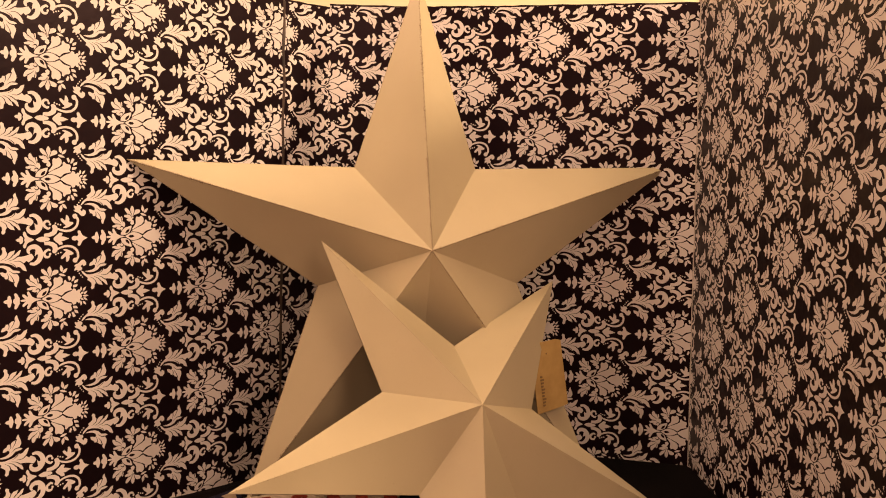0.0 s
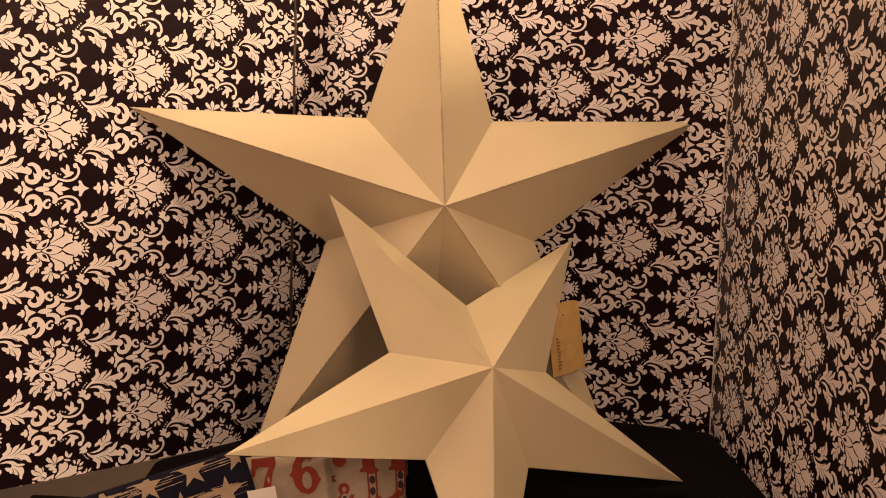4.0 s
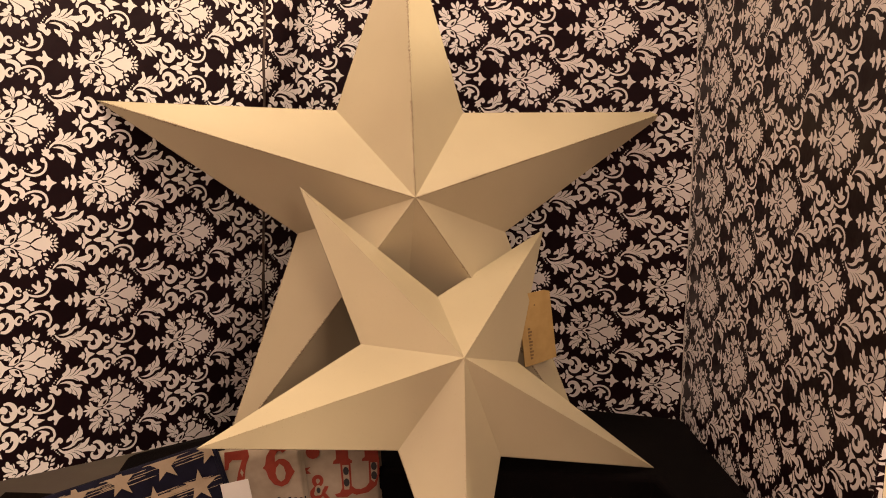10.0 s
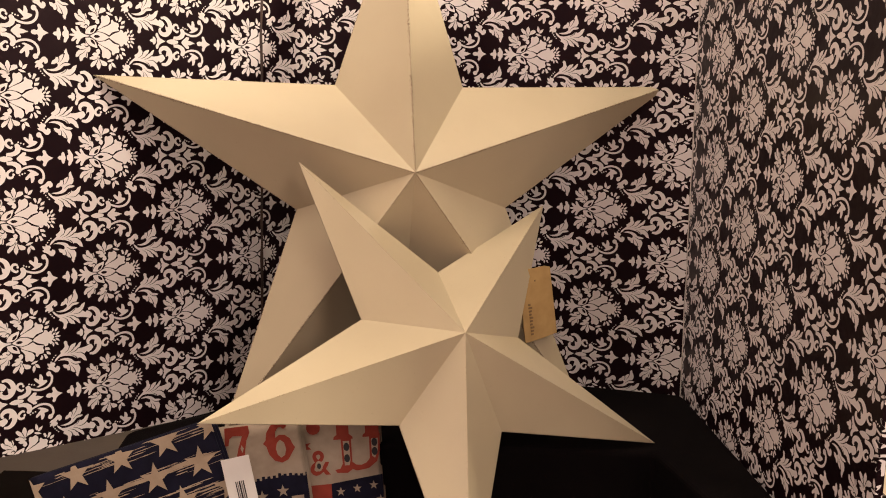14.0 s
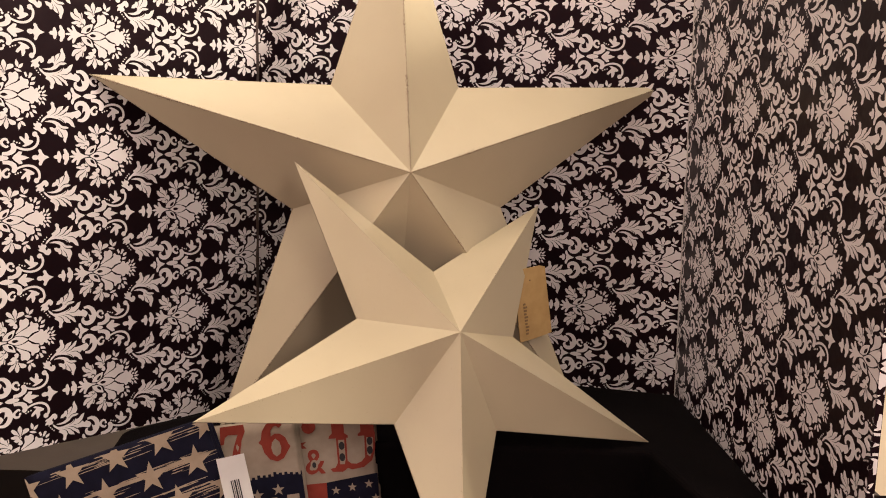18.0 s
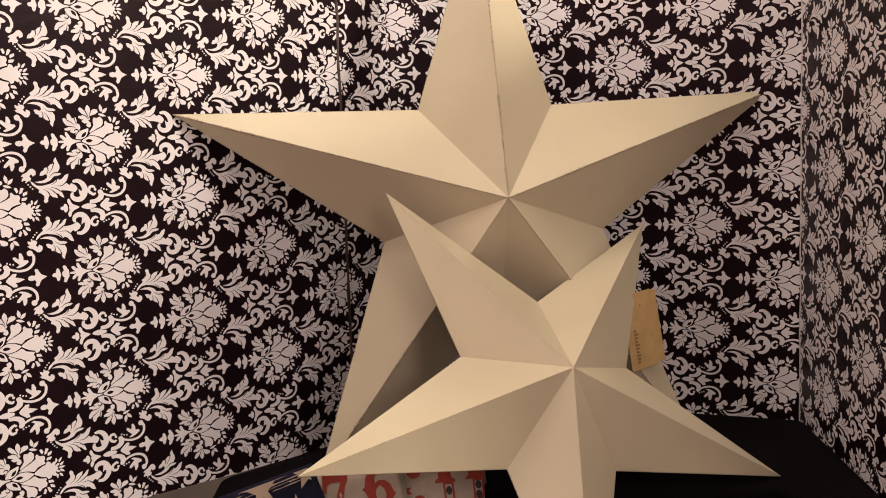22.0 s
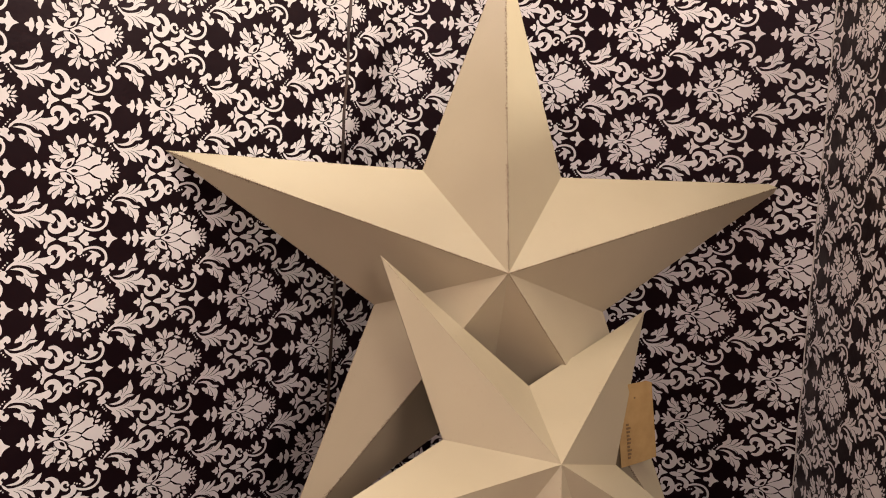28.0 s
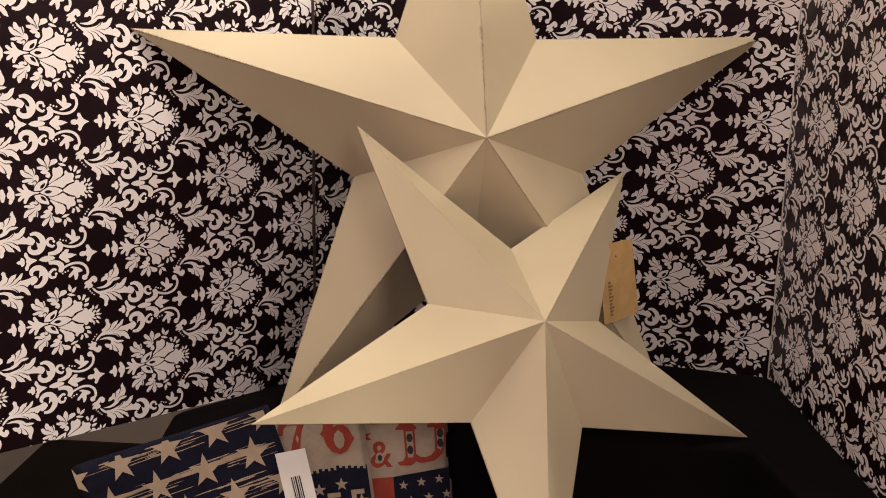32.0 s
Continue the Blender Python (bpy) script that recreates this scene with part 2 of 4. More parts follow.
structure("trim", box_bm(0.45, RX1 - 0.001, RY1 - 0.032, RY1 - 0.001, 0.674 + DZ, 0.714 + DZ, 0.006), M_ledge, "beige-brown moulding under the dark rail")

# ---- table, cloth and the raised step ----
LX, LY, LA = -0.3018, 0.8728, 0.8084      # display board, one wing: a point of it in plan and its direction
BY, BA = 1.0477, -0.2552                  # middle wing: y = BY + BA x
K2 = Vector((0.2703, 0.9787))             # corner of the middle and the narrow wing
RDIR = Vector((0.0543, -1.0)).normalized()
TOP, TABLE = 0.881 + DZ, 0.708 + DZ

table = thing("table", "grey laminate table under a black cloth", "table")
part("tabletop", box_bm(-0.95, 0.60, 0.30, 1.52, TABLE - 0.035, TABLE - 0.004, 0.004), M_table, table)
for lx in (-0.89, 0.54):
    for ly in (0.36, 1.46):
        part("leg", box_bm(lx - 0.022, lx + 0.022, ly - 0.022, ly + 0.022, 0.0, TABLE - 0.036, 0.003), M_leg, table)


def draped(name, x0, x1, y0, y1, z, drop, seed, amp=0.002):
    """A cloth laid over a rectangle, with soft rolls along its top and its front hanging down by drop."""
    nx, ny, nd = 46, 34, 10
    verts, faces = [], []
    for j in range(ny + nd + 1):
        for i in range(nx + 1):
            x = x0 + (x1 - x0) * i / nx
            s = (x - x0) * 23 + seed
            if j <= ny:
                y, zz = y1 + (y0 - y1) * j / ny, z
                f = 1.0 if 0 < i < nx else 0.3
                wave = amp * f * (noise.noise(Vector((x * 9, y * 9, seed))) + 0.4 * noise.noise(Vector((x * 25, y * 20, seed))))
                zz += wave
                if j == ny:
                    zz -= 0.0015
            else:
                k = (j - ny) / nd
                y = y0 - 0.004 - 0.006 * k * math.sin(s) - 0.004 * k
                zz = z - 0.003 - (drop - 0.003) * k
            verts.append((x, y, zz))
    w = nx + 1
    for j in range(ny + nd):
        for i in range(nx):
            faces.append((j * w + i, (j + 1) * w + i, (j + 1) * w + i + 1, j * w + i + 1))
    return mesh_of(name, verts, faces, M_cloth, True)


cloth = part("tablecloth", draped("tablecloth", -0.53, 0.60, 0.34, 1.14, TABLE, 0.0, 3.0, 0.0012), None)
tagged(cloth, "plain black cloth laid over the table", "tablecloth")

step = thing("display_step", "low step covered with black cloth on the table", "display step")
bm = bmesh.new()
front = 0.826
LOW = 0.8535 + DZ                          # the cloth sags towards the foot of the side wing
plan = [(-0.282, front, LOW), (-0.200, front, TOP), (0.215, front, TOP), (0.250, 0.660, TOP), (0.2955, 0.640, TOP), (0.2835, 0.9950, TOP), (-0.02, 1.0660, TOP), (-0.130, 1.0690, LOW), (-0.290, 0.9060, LOW)]
lo = [bm.verts.new((x, y, TABLE + 0.002)) for x, y, z in plan]
hi = [bm.verts.new((x, y, z)) for x, y, z in plan]
knee = bm.verts.new((-0.205, 0.885, TOP))
bm.faces.new(list(reversed(lo)))
for f in ((1, 2, 5, 6), (6, 7, 8), (8, 0, 1)):
    bm.faces.new([hi[q] for q in f] + [knee])
bm.faces.new([hi[q] for q in (2, 3, 4, 5)])
hi = hi + [knee]
for i in range(len(plan)):
    k = (i + 1) % len(plan)
    bm.faces.new((lo[i], lo[k], hi[k], hi[i]))
bmesh.ops.recalc_face_normals(bm, faces=bm.faces[:])
bmesh.ops.bevel(bm, geom=[e for e in bm.edges if any(v in hi for v in e.verts)], offset=0.005, segments=3, profile=0.5, affect="EDGES")
skirt = bm.copy()
bmesh.ops.delete(bm, geom=[f for f in bm.faces if f.normal.z < 0.35], context="FACES")
bmesh.ops.delete(skirt, geom=[f for f in skirt.faces if f.normal.z >= 0.35], context="FACES")
part("cloth_top", bm, M_cloth, step)
part("cloth_skirt", skirt, M_cloth, step)

# ---- damask print ----
PU, PV = 0.1592, 0.1074
MID, GROW = np.array([0.0, 0.07, 1.203 + DZ]), 1.027      # the boards stand this much further out than first laid out


def spine(points, n):
    """n + 1 points along a smooth curve through the given ones."""
    p = np.array(points, float)
    if len(p) == 2:
        t = np.linspace(0, 1, n + 1)[:, None]
        return p[0] * (1 - t) + p[1] * t
    ext = np.vstack([2 * p[0] - p[1], p, 2 * p[-1] - p[-2]])
    out = []
    for s in np.linspace(0, len(p) - 1, n + 1):
        i = min(int(s), len(p) - 2)
        f = s - i
        a, b, c, d = ext[i:i + 4]
        out.append(0.5 * (2 * b + (c - a) * f + (2 * a - 5 * b + 4 * c - d) * f * f + (3 * b - a - 3 * c + d) * f ** 3))
    return np.array(out)


def normals(s):
    d = np.gradient(s, axis=0)
    d /= np.maximum(np.linalg.norm(d, axis=1, keepdims=True), 1e-9)
    return d, np.stack([-d[:, 1], d[:, 0]], -1)


class Print:
    """Flat strips in millimetres, painted one over another: a left edge, a right edge and an ink."""

    def __init__(self, gap=1.0):
        self.items, self.gap = [], gap

    def ribbon(self, s, half, ink=1, rim=0.0):
        _, nrm = normals(s)
        rim *= self.gap
        if rim:
            d0, d1 = s[0] - s[1], s[-1] - s[-2]
            e = s.copy()
            e[0] = s[0] + d0 / max(np.linalg.norm(d0), 1e-6) * rim
            e[-1] = s[-1] + d1 / max(np.linalg.norm(d1), 1e-6) * rim
            self.items.append((e + nrm * (half + rim)[:, None], e - nrm * (half + rim)[:, None], 0))
        self.items.append((s + nrm * half[:, None], s - nrm * half[:, None], ink))

    def shape(self, pts, ink=1, rim=0.0, swell=0.02):
        """A closed outline through the given points, slightly rounded; the ink swells a little past it."""
        p = np.array(pts, float)
        out = []
        for i in range(len(p)):
            a, b, c, d = p[i - 1], p[i], p[(i + 1) % len(p)], p[(i + 2) % len(p)]
            for f in (0.0, 0.34, 0.67):
                m1, m2 = (c - a) * 0.24, (d - b) * 0.24
                out.append((2 * f ** 3 - 3 * f * f + 1) * b + (f ** 3 - 2 * f * f + f) * m1 + (3 * f * f - 2 * f ** 3) * c + (f ** 3 - f * f) * m2)
        q = np.array(out)
        if ink:
            t = np.roll(q, -1, 0) - np.roll(q, 1, 0)
            t /= np.maximum(np.linalg.norm(t, axis=1, keepdims=True), 1e-6)
            turn = np.sign(np.sum(q[:, 0] * np.roll(q[:, 1], -1) - np.roll(q[:, 0], -1) * q[:, 1]))
            q = q + turn * swell * np.stack([t[:, 1], -t[:, 0]], -1)
        rim *= self.gap
        if rim:
            t = np.roll(q, -1, 0) - np.roll(q, 1, 0)
            t /= np.maximum(np.linalg.norm(t, axis=1, keepdims=True), 1e-6)
            turn = np.sign(np.sum(q[:, 0] * np.roll(q[:, 1], -1) - np.roll(q[:, 0], -1) * q[:, 1]))
            o = q + turn * rim * np.stack([t[:, 1], -t[:, 0]], -1)
            self.items.append((np.vstack([o, o[:1]]), np.vstack([q, q[:1]]), 0))
        self.items.append((q, None, ink))

    def leaf(self, p, q, w, ink=1, rim=0.45, bend=0.0, n=7):
        p, q = np.array(p, float), np.array(q, float)
        d = q - p
        side = np.array([-d[1], d[0]])
        s = spine([p, (p + q) / 2 + side * bend, q], n) if bend else spine([p, q], n)
        t = np.linspace(0, 1, n + 1)
        half = w / 2 * np.maximum(np.sin(np.pi * t ** 0.8), 0.02) ** 0.9
        half[0] = max(half[0], w * 0.12)
        self.ribbon(s, half, ink, rim)

    def stroke(self, pts, widths, ink=1, rim=0.0, n=12):
        s = spine(pts, n)
        half = np.interp(np.linspace(0, 1, n + 1), np.linspace(0, 1, len(widths)), widths) / 2
        self.ribbon(s, half, ink, rim)

    def ball(self, p, r, ink=1, rim=0.0):
        n = 10
        a = np.linspace(0, np.pi, n + 1)
        s = np.stack([p[0] - r * np.cos(a), np.full(n + 1, float(p[1]))], -1)
        h = np.maximum(r * np.sin(a), 0.01)[:, None] * [0, 1]
        self.items.append((s + h, s - h, ink))

    def mirrored(self):
        """Every strip also on the other side of the axis, strip by strip."""
        out = []
        for a, b, k in self.items:
            out.append((a, b, k))
            if b is None:
                out.append((a[::-1] * [1, -1], None, k))
            elif max(np.abs(a[:, 1]).max(), np.abs(b[:, 1]).max()) > 0.05 and np.abs((a + b)[:, 1]).max() > 0.05:
                out.append((b * [1, -1], a * [1, -1], k))
        return out


def flower():
    p = Print()
    # finial, cup and palm at the foot
    p.shape([(-34.6, -0.3), (-33.2, 1.5), (-31.4, 1.8), (-30.9, 4.2), (-29.8, 5.3), (-28.7, 4.6), (-28.1, 2.6), (-27.5, -0.3)])
    p.shape([(-26.3, -0.3), (-25.9, 2.0), (-24.8, 2.8), (-25.2, 4.7), (-25.4, 6.6), (-23.9, 7.1), (-22.5, 5.6), (-21.8, 4.0), (-20.8, 2.6), (-20.9, -0.3)])
    p.shape([(-19.7, -0.2), (-19.4, 0.7), (-17.2, 1), (-15.4, 0.9), (-17, 2.2), (-18.5, 4.1), (-18.2, 5.5), (-16.4, 5.2), (-14.1, 3.1), (-13.4, 3.7), (-14.3, 5.5), (-14.2, 7.4), (-12.8, 7.7), (-11.4, 5.5), (-10.1, 3.2), (-8.6, 2.1), (-6.1, 1), (-3.6, 0.7), (-1.8, -0.2)])
    # two side leaves and their bud
    p.shape([(-10.2, 7.8), (-9.2, 9.4), (-11, 8.8), (-13.9, 9.1), (-14.4, 10.4), (-12, 11.1), (-10.4, 12.1), (-12.9, 13.4), (-14.7, 15.8), (-15.2, 18.5), (-13.6, 18.9), (-11.5, 17.2), (-11.9, 20.2), (-11, 22.5), (-9.3, 21.8), (-7.9, 19.1), (-6.3, 18.7), (-4.7, 19.4), (-3.9, 16.4), (-4.4, 14.5), (-2.2, 13.7), (-1.4, 11), (-2.5, 8.6), (-4, 6.2), (-5.7, 4.6), (-5.6, 6.9), (-7.4, 6.5)])
    p.shape([(-0.1, 16.1), (1.7, 17.4), (0, 17.7), (-2.3, 18.8), (-2.3, 20.4), (0.1, 20.5), (1.3, 21.3), (-0.9, 23.6), (-2, 25.9), (-0.7, 27.3), (1.4, 26), (3.5, 23.9), (4, 26.8), (5.6, 29.2), (7.2, 27.3), (7.9, 24.4), (10.3, 25.6), (13.3, 25.3), (13.8, 23.1), (11.3, 21.5), (8.6, 20.7), (6.6, 19.4), (7.1, 17.5), (5.4, 16.3), (7.1, 14.8), (7.6, 12.4), (5.9, 10.8), (3.6, 12.3), (4.3, 14.3), (2.1, 14.2)])
    p.leaf((17.0, 23.4), (16.0, 29.8), 2.9, rim=0)
    p.leaf((17.8, 22.4), (22.0, 26.6), 2.7, rim=0)
    p.leaf((14.2, 21.6), (20.6, 19.6), 2.2, rim=0)
    # petals of the tulip and the notches of their rims
    p.shape([(9.2, 16.8), (10.3, 18.8), (12.7, 18.2), (15.1, 19.5), (17.4, 17.2), (17.4, 13.7), (15.5, 11.3), (12, 9.6), (8.5, 7.5), (6.4, 5.9), (5.9, 7.5), (8, 10.1), (9.4, 12.5)], rim=0.35)
    p.shape([(4.1, 3.5), (7, 6.3), (11.3, 8.4), (15.2, 10.1), (18.5, 12.1), (18.6, 14.7), (19.9, 15.9), (21.8, 13.8), (25.3, 13.1), (26, 10.6), (25, 8.4), (26.1, 6.5), (23.1, 5.8), (19.6, 4.7), (16.5, 1.9), (13.2, 3.3), (8.7, 4.2)], rim=0.45)
    p.shape([(22.1, 18.7), (23.9, 19.3), (25.1, 16.4), (23.7, 15)])
    p.shape([(27.1, 19), (29.4, 18.1), (27.4, 14.7), (25.6, 14.3)])
    p.shape([(28.6, 14.7), (31.9, 15.8), (31.2, 13.4), (28.3, 12.2)])
    p.shape([(27.4, 10.8), (31.4, 11.1), (30.3, 8.9), (27.1, 8.6)])
    p.shape([(16.6, -0.2), (18.9, 2.1), (22.4, 4.2), (25.9, 5.3), (27.2, 7.5), (29.5, 6.8), (30.4, 4.8), (32.5, 6.3), (34.3, 5.1), (33.3, 3), (35.4, -0.2)], rim=0.45)
    # seeds at the far end
    for a, b in (((34.6, 5.0), (34.6, 8.8)), ((36.4, 4.8), (39.2, 8.4)), ((34.2, 2.0), (37.0, 3.8)), ((37.0, 1.6), (40.6, 4.4)), ((36.2, 0), (41.6, 0))):
        p.leaf(a, b, 1.9, rim=0)
    # eyes
    p.shape([(-6, 2), (-4.6, 5.8), (-1.5, 8.4), (4.9, 10.2), (4.3, 6.8), (2.3, 3.4), (-1.5, 1.5)], rim=0.6)
    p.shape([(-1.2, -0.2), (1.6, 2), (5.9, 3.9), (11.2, 3.1), (16.4, -0.2)], rim=0.6)
    # their dark middles
    p.shape([(-1.4, 3.1), (-0.3, 5.7), (2.7, 7.4), (2.6, 5.2), (0.7, 3.2)], 0)
    p.shape([(1.7, -0.2), (3.6, 1.3), (6.1, 1.2), (7.9, -0.2)], 0)
    p.stroke([(-6.9, 8.4), (-5.2, 9.6), (-3.6, 9.0), (-3.4, 7.2)], [0.4, 0.9, 0.9, 0.4], 0)
    # cuts between the lobes of the side leaves
    for cut in ([(-12.0, 17.4), (-8.4, 15.2), (-5.6, 12.6)], [(-10.8, 12.2), (-7.6, 11.8), (-5.4, 10.8)], [(-6.0, 19.2), (-5.2, 15.8), (-4.6, 13.0)],
                [(1.0, 21.4), (4.0, 20.0), (5.2, 17.4)], [(3.4, 24.4), (5.0, 20.8), (5.6, 17.8)], [(8.2, 24.6), (6.9, 21.0), (5.9, 18.0)]):
        p.stroke(cut, [0.8, 0.5, 0.15], 0)
    return p.mirrored()


def cartouche():
    p = Print()
    # stem with a knob, its sprig and three dots
    p.stroke([(29.7, 20.3), (32.1, 17.1), (31.2, 11.7), (27.2, 8), (21.6, 6.9), (16.4, 7.9), (12.7, 9.6)], [2.4, 2.2, 2.2, 2.1, 2.0, 1.9, 1.5], n=22)
    p.ball((29.4, 20.2), 2.3)
    p.shape([(16.1, 18), (17.9, 18.4), (20.4, 16.2), (20.9, 18.5), (21.2, 21.2), (22.9, 20.7), (24.2, 17.7), (24.1, 15.4), (27.2, 14.8), (27.8, 13.4), (24.8, 11.1), (20.4, 9.5), (18.1, 10.1), (20.8, 11.7), (18.8, 14), (16.8, 16)])
    for dot in [(11.6, 14.1), (13.8, 13.2), (16.1, 12.6)]:
        p.ball(dot, 0.7)
    # the long curling leaf: two lobed blades, a three-lobed root and a row of dots
    p.shape([(-44.7, 23.6), (-43.4, 20.7), (-40.6, 18.2), (-38.3, 16.3), (-39.1, 14.6), (-36.8, 13.1), (-35, 11.3), (-34.9, 8.8), (-35.6, 6.9), (-34.3, 5.4), (-32.4, 6.6), (-32, 9.4), (-30.3, 11.5), (-28, 9.7), (-25.9, 9.3), (-24.2, 8.9), (-25.2, 11.4), (-25.9, 13.2), (-23.6, 12), (-21, 9.2), (-19.3, 8.8), (-20.4, 12.3), (-22, 14.5), (-19.3, 14.7), (-14.7, 13.9), (-10.3, 12.4), (-8, 15.5), (-9.5, 18), (-12.8, 19.9), (-14.3, 18.5), (-17, 21), (-15.5, 24), (-14.5, 27.7), (-17.4, 26.7), (-19.7, 24.1), (-22, 23.3), (-23.5, 24.4), (-26.6, 21.7), (-30.2, 20.4), (-35.5, 19.4), (-39.9, 19.9), (-42.7, 22.5)])
    p.shape([(-41.4, 22.8), (-37.1, 21.6), (-32.7, 21.9), (-29, 23.5), (-26.2, 26.3), (-22.3, 26.9), (-20, 28.2), (-22.7, 29.4), (-21.1, 32.5), (-21.2, 35.3), (-22.6, 38.6), (-23.4, 41.4), (-25, 39.7), (-25.7, 36.9), (-28.1, 35.9), (-30.4, 33.9), (-32.9, 33.6), (-33.6, 31.8), (-36, 30.5), (-37.1, 27.7), (-34.8, 27.6), (-32.6, 28.6), (-31.3, 27.5), (-31.8, 25.4), (-34.8, 23.7), (-38.4, 23.1)])
    p.shape([(-51.1, 23.8), (-48.9, 24.5), (-47.5, 23.5), (-44.7, 24), (-43.8, 25.7), (-45.1, 27.6), (-43.5, 29.3), (-42.6, 27.5), (-40.2, 28.7), (-40, 31.2), (-41.9, 33.4), (-44.2, 33.3), (-46.1, 31.5), (-47.7, 30.3), (-49.9, 29.5), (-51.4, 27.9), (-49.7, 27.4), (-50.9, 25.6)])
    for cut in ([(-30.3, 10.8), (-31.8, 14.4), (-36.0, 17.2)], [(-25.8, 12.6), (-28.4, 15.4), (-33.0, 17.6)], [(-21.8, 14.0), (-25.4, 16.6), (-30.0, 18.0)],
                [(-16.6, 21.2), (-20.4, 18.6), (-25.6, 18.6)], [(-23.4, 25.0), (-25.0, 21.8), (-29.0, 19.4)], [(-22.2, 29.4), (-26.0, 29.0), (-29.8, 26.2)],
                [(-25.2, 37.6), (-26.6, 33.4), (-29.4, 29.4)], [(-30.6, 34.6), (-30.2, 31.4), (-31.4, 28.6)]):
        p.stroke(cut, [0.95, 0.6, 0.15], 0)
    for dot in [(-47.9, 23), (-46.5, 21), (-45.1, 19.2), (-43.5, 17.5)]:
        p.ball(dot, 0.62)
    # the pair of C scrolls
    p.stroke([(-11.7, 21.2), (-7.5, 21.5), (-3.9, 18.8), (-2.2, 14.9), (-2.7, 10.4), (-5.8, 6.8), (-9.8, 6.4), (-12.6, 8.4), (-12.9, 11), (-11.6, 12)], [2.0, 3.2, 4.2, 4.6, 4.6, 4.4, 4.0, 3.4, 2.4, 1.4], n=30)
    p.shape([(-6.5, 9.5), (-7.3, 14.8), (-5.9, 13.3), (-3.3, 13.2), (-2.4, 9.7), (-4.4, 7.9)])
    # hooks round the middle
    p.shape([(8.6, 12.3), (10.8, 13.1), (12.7, 11.3), (13.4, 8.3), (12.4, 5.3), (9.5, 3.1), (5.9, 2.1), (2.2, 2.3), (0.9, 1.1), (1.4, 5), (5.1, 5.4), (8, 6.8), (8.9, 9.1), (8.3, 11)])
    p.stroke([(6.6, 10.6), (5.1, 9.4), (3.1, 10.3), (1.3, 12.1), (1.3, 14.5), (3, 16.1), (5.3, 15.8), (6.2, 14.5)], [1.4, 2.0, 2.3, 2.4, 2.4, 2.3, 2.0, 1.2], n=20)
    p.ball((6.4, 13.4), 1.1)
    # pieces on the axis: bud, lily, middle leaf, petal and the lily at the other end
    p.shape([(-23.5, -0.3), (-22.2, 1.3), (-20.5, 1.6), (-20.2, 3), (-19.4, 3.6), (-18, 2.8), (-17.3, 1.4), (-17.7, -0.3)])
    p.shape([(-16.2, -0.3), (-15.8, 1.6), (-16.6, 3.2), (-17.4, 5), (-17, 6.9), (-15.9, 7.5), (-14.8, 6.1), (-14, 3.8), (-12, 2.1), (-9.5, 1.1), (-7.8, -0.3)])
    p.shape([(-6.2, -0.3), (-4.3, 1.5), (-0.7, 2.4), (2.2, 1.9), (5, 1.4), (6.2, -0.3)])
    p.shape([(9.7, -0.3), (11, 2.1), (13.9, 4.5), (14.9, 5.5), (17.6, 5.2), (17.5, 3.5), (16.5, 2.2), (19.2, 1.8), (23.8, -0.3)])
    p.shape([(26.5, -0.3), (27.0, 1.6), (29.4, 2.2), (31.2, 1.6), (32.4, 3.4), (31.6, 5.7), (32.6, 7.2), (34.2, 6.6), (35.4, 4.0), (37.0, 2.0), (41.0, -0.3)])
    return p.mirrored()


MOTIFS = (flower(), cartouche())


def print_mesh(name, u0, u1, v0, v1, fu, fv, surface, skew=0.0, pu=PU, pv=PV, slant=0.0):
    """The repeat over a sheet u0..u1, v0..v1 with a flower at (fu, fv); surface(u, v, h) gives places. v0 may be a function of u."""
    V, F, K = [], [], []
    n_v = 0
    low = v0 if callable(v0) else (lambda u: v0 + 0 * u)
    vmin = float(low(np.array([u0])).min()) - 0.08
    for i in range(int((u0 - fu) / pu * 2) - 3, int((u1 - fu) / pu * 2) + 4):
        for j in range(int((vmin - fv) / pv * 2) - 3, int((v1 - fv) / pv * 2) + 4):
            if (i + j) % 2:
                motif = MOTIFS[1]
            else:
                motif = MOTIFS[0]
            cu, cv = fu + i * pu / 2, fv + j * pv / 2
            if cu < u0 - 0.06 or cu > u1 + 0.06 or cv < vmin - 0.02 or cv > v1 + 0.06:
                continue
            for layer, (le, ri, ink) in enumerate(motif):
                q = (le if ri is None else np.concatenate([le, ri])) / 1000
                q = q * [pu / PU, pv / PV] + [cu, cv]
                q[:, 0] += skew * (q[:, 1] - fv)
                lo_ = low(q[:, 0])
                if q[:, 0].max() < u0 or q[:, 0].min() > u1 or (q[:, 1] < lo_).all() or q[:, 1].min() > v1:
                    continue
                q[:, 0] = np.clip(q[:, 0], u0, u1 + slant * (q[:, 1] - 1.15))
                q[:, 1] = np.clip(q[:, 1], lo_, v1)
                m = len(le)
                V.append(surface(q[:, 0], q[:, 1], 0.0001 + 0.000005 * layer))
                if ri is None:
                    F.append(tuple(range(n_v, n_v + m)))
                    K.append(ink)
                    n_v += m
                    continue
                for k in range(m - 1):
                    F.append((n_v + k, n_v + k + 1, n_v + m + k + 1, n_v + m + k))
                    K.append(ink)
                n_v += 2 * m
    me = mesh_of(name, np.concatenate(V), F, [M_paper, M_ink])
    me.polygons.foreach_set("material_index", K)
    return me


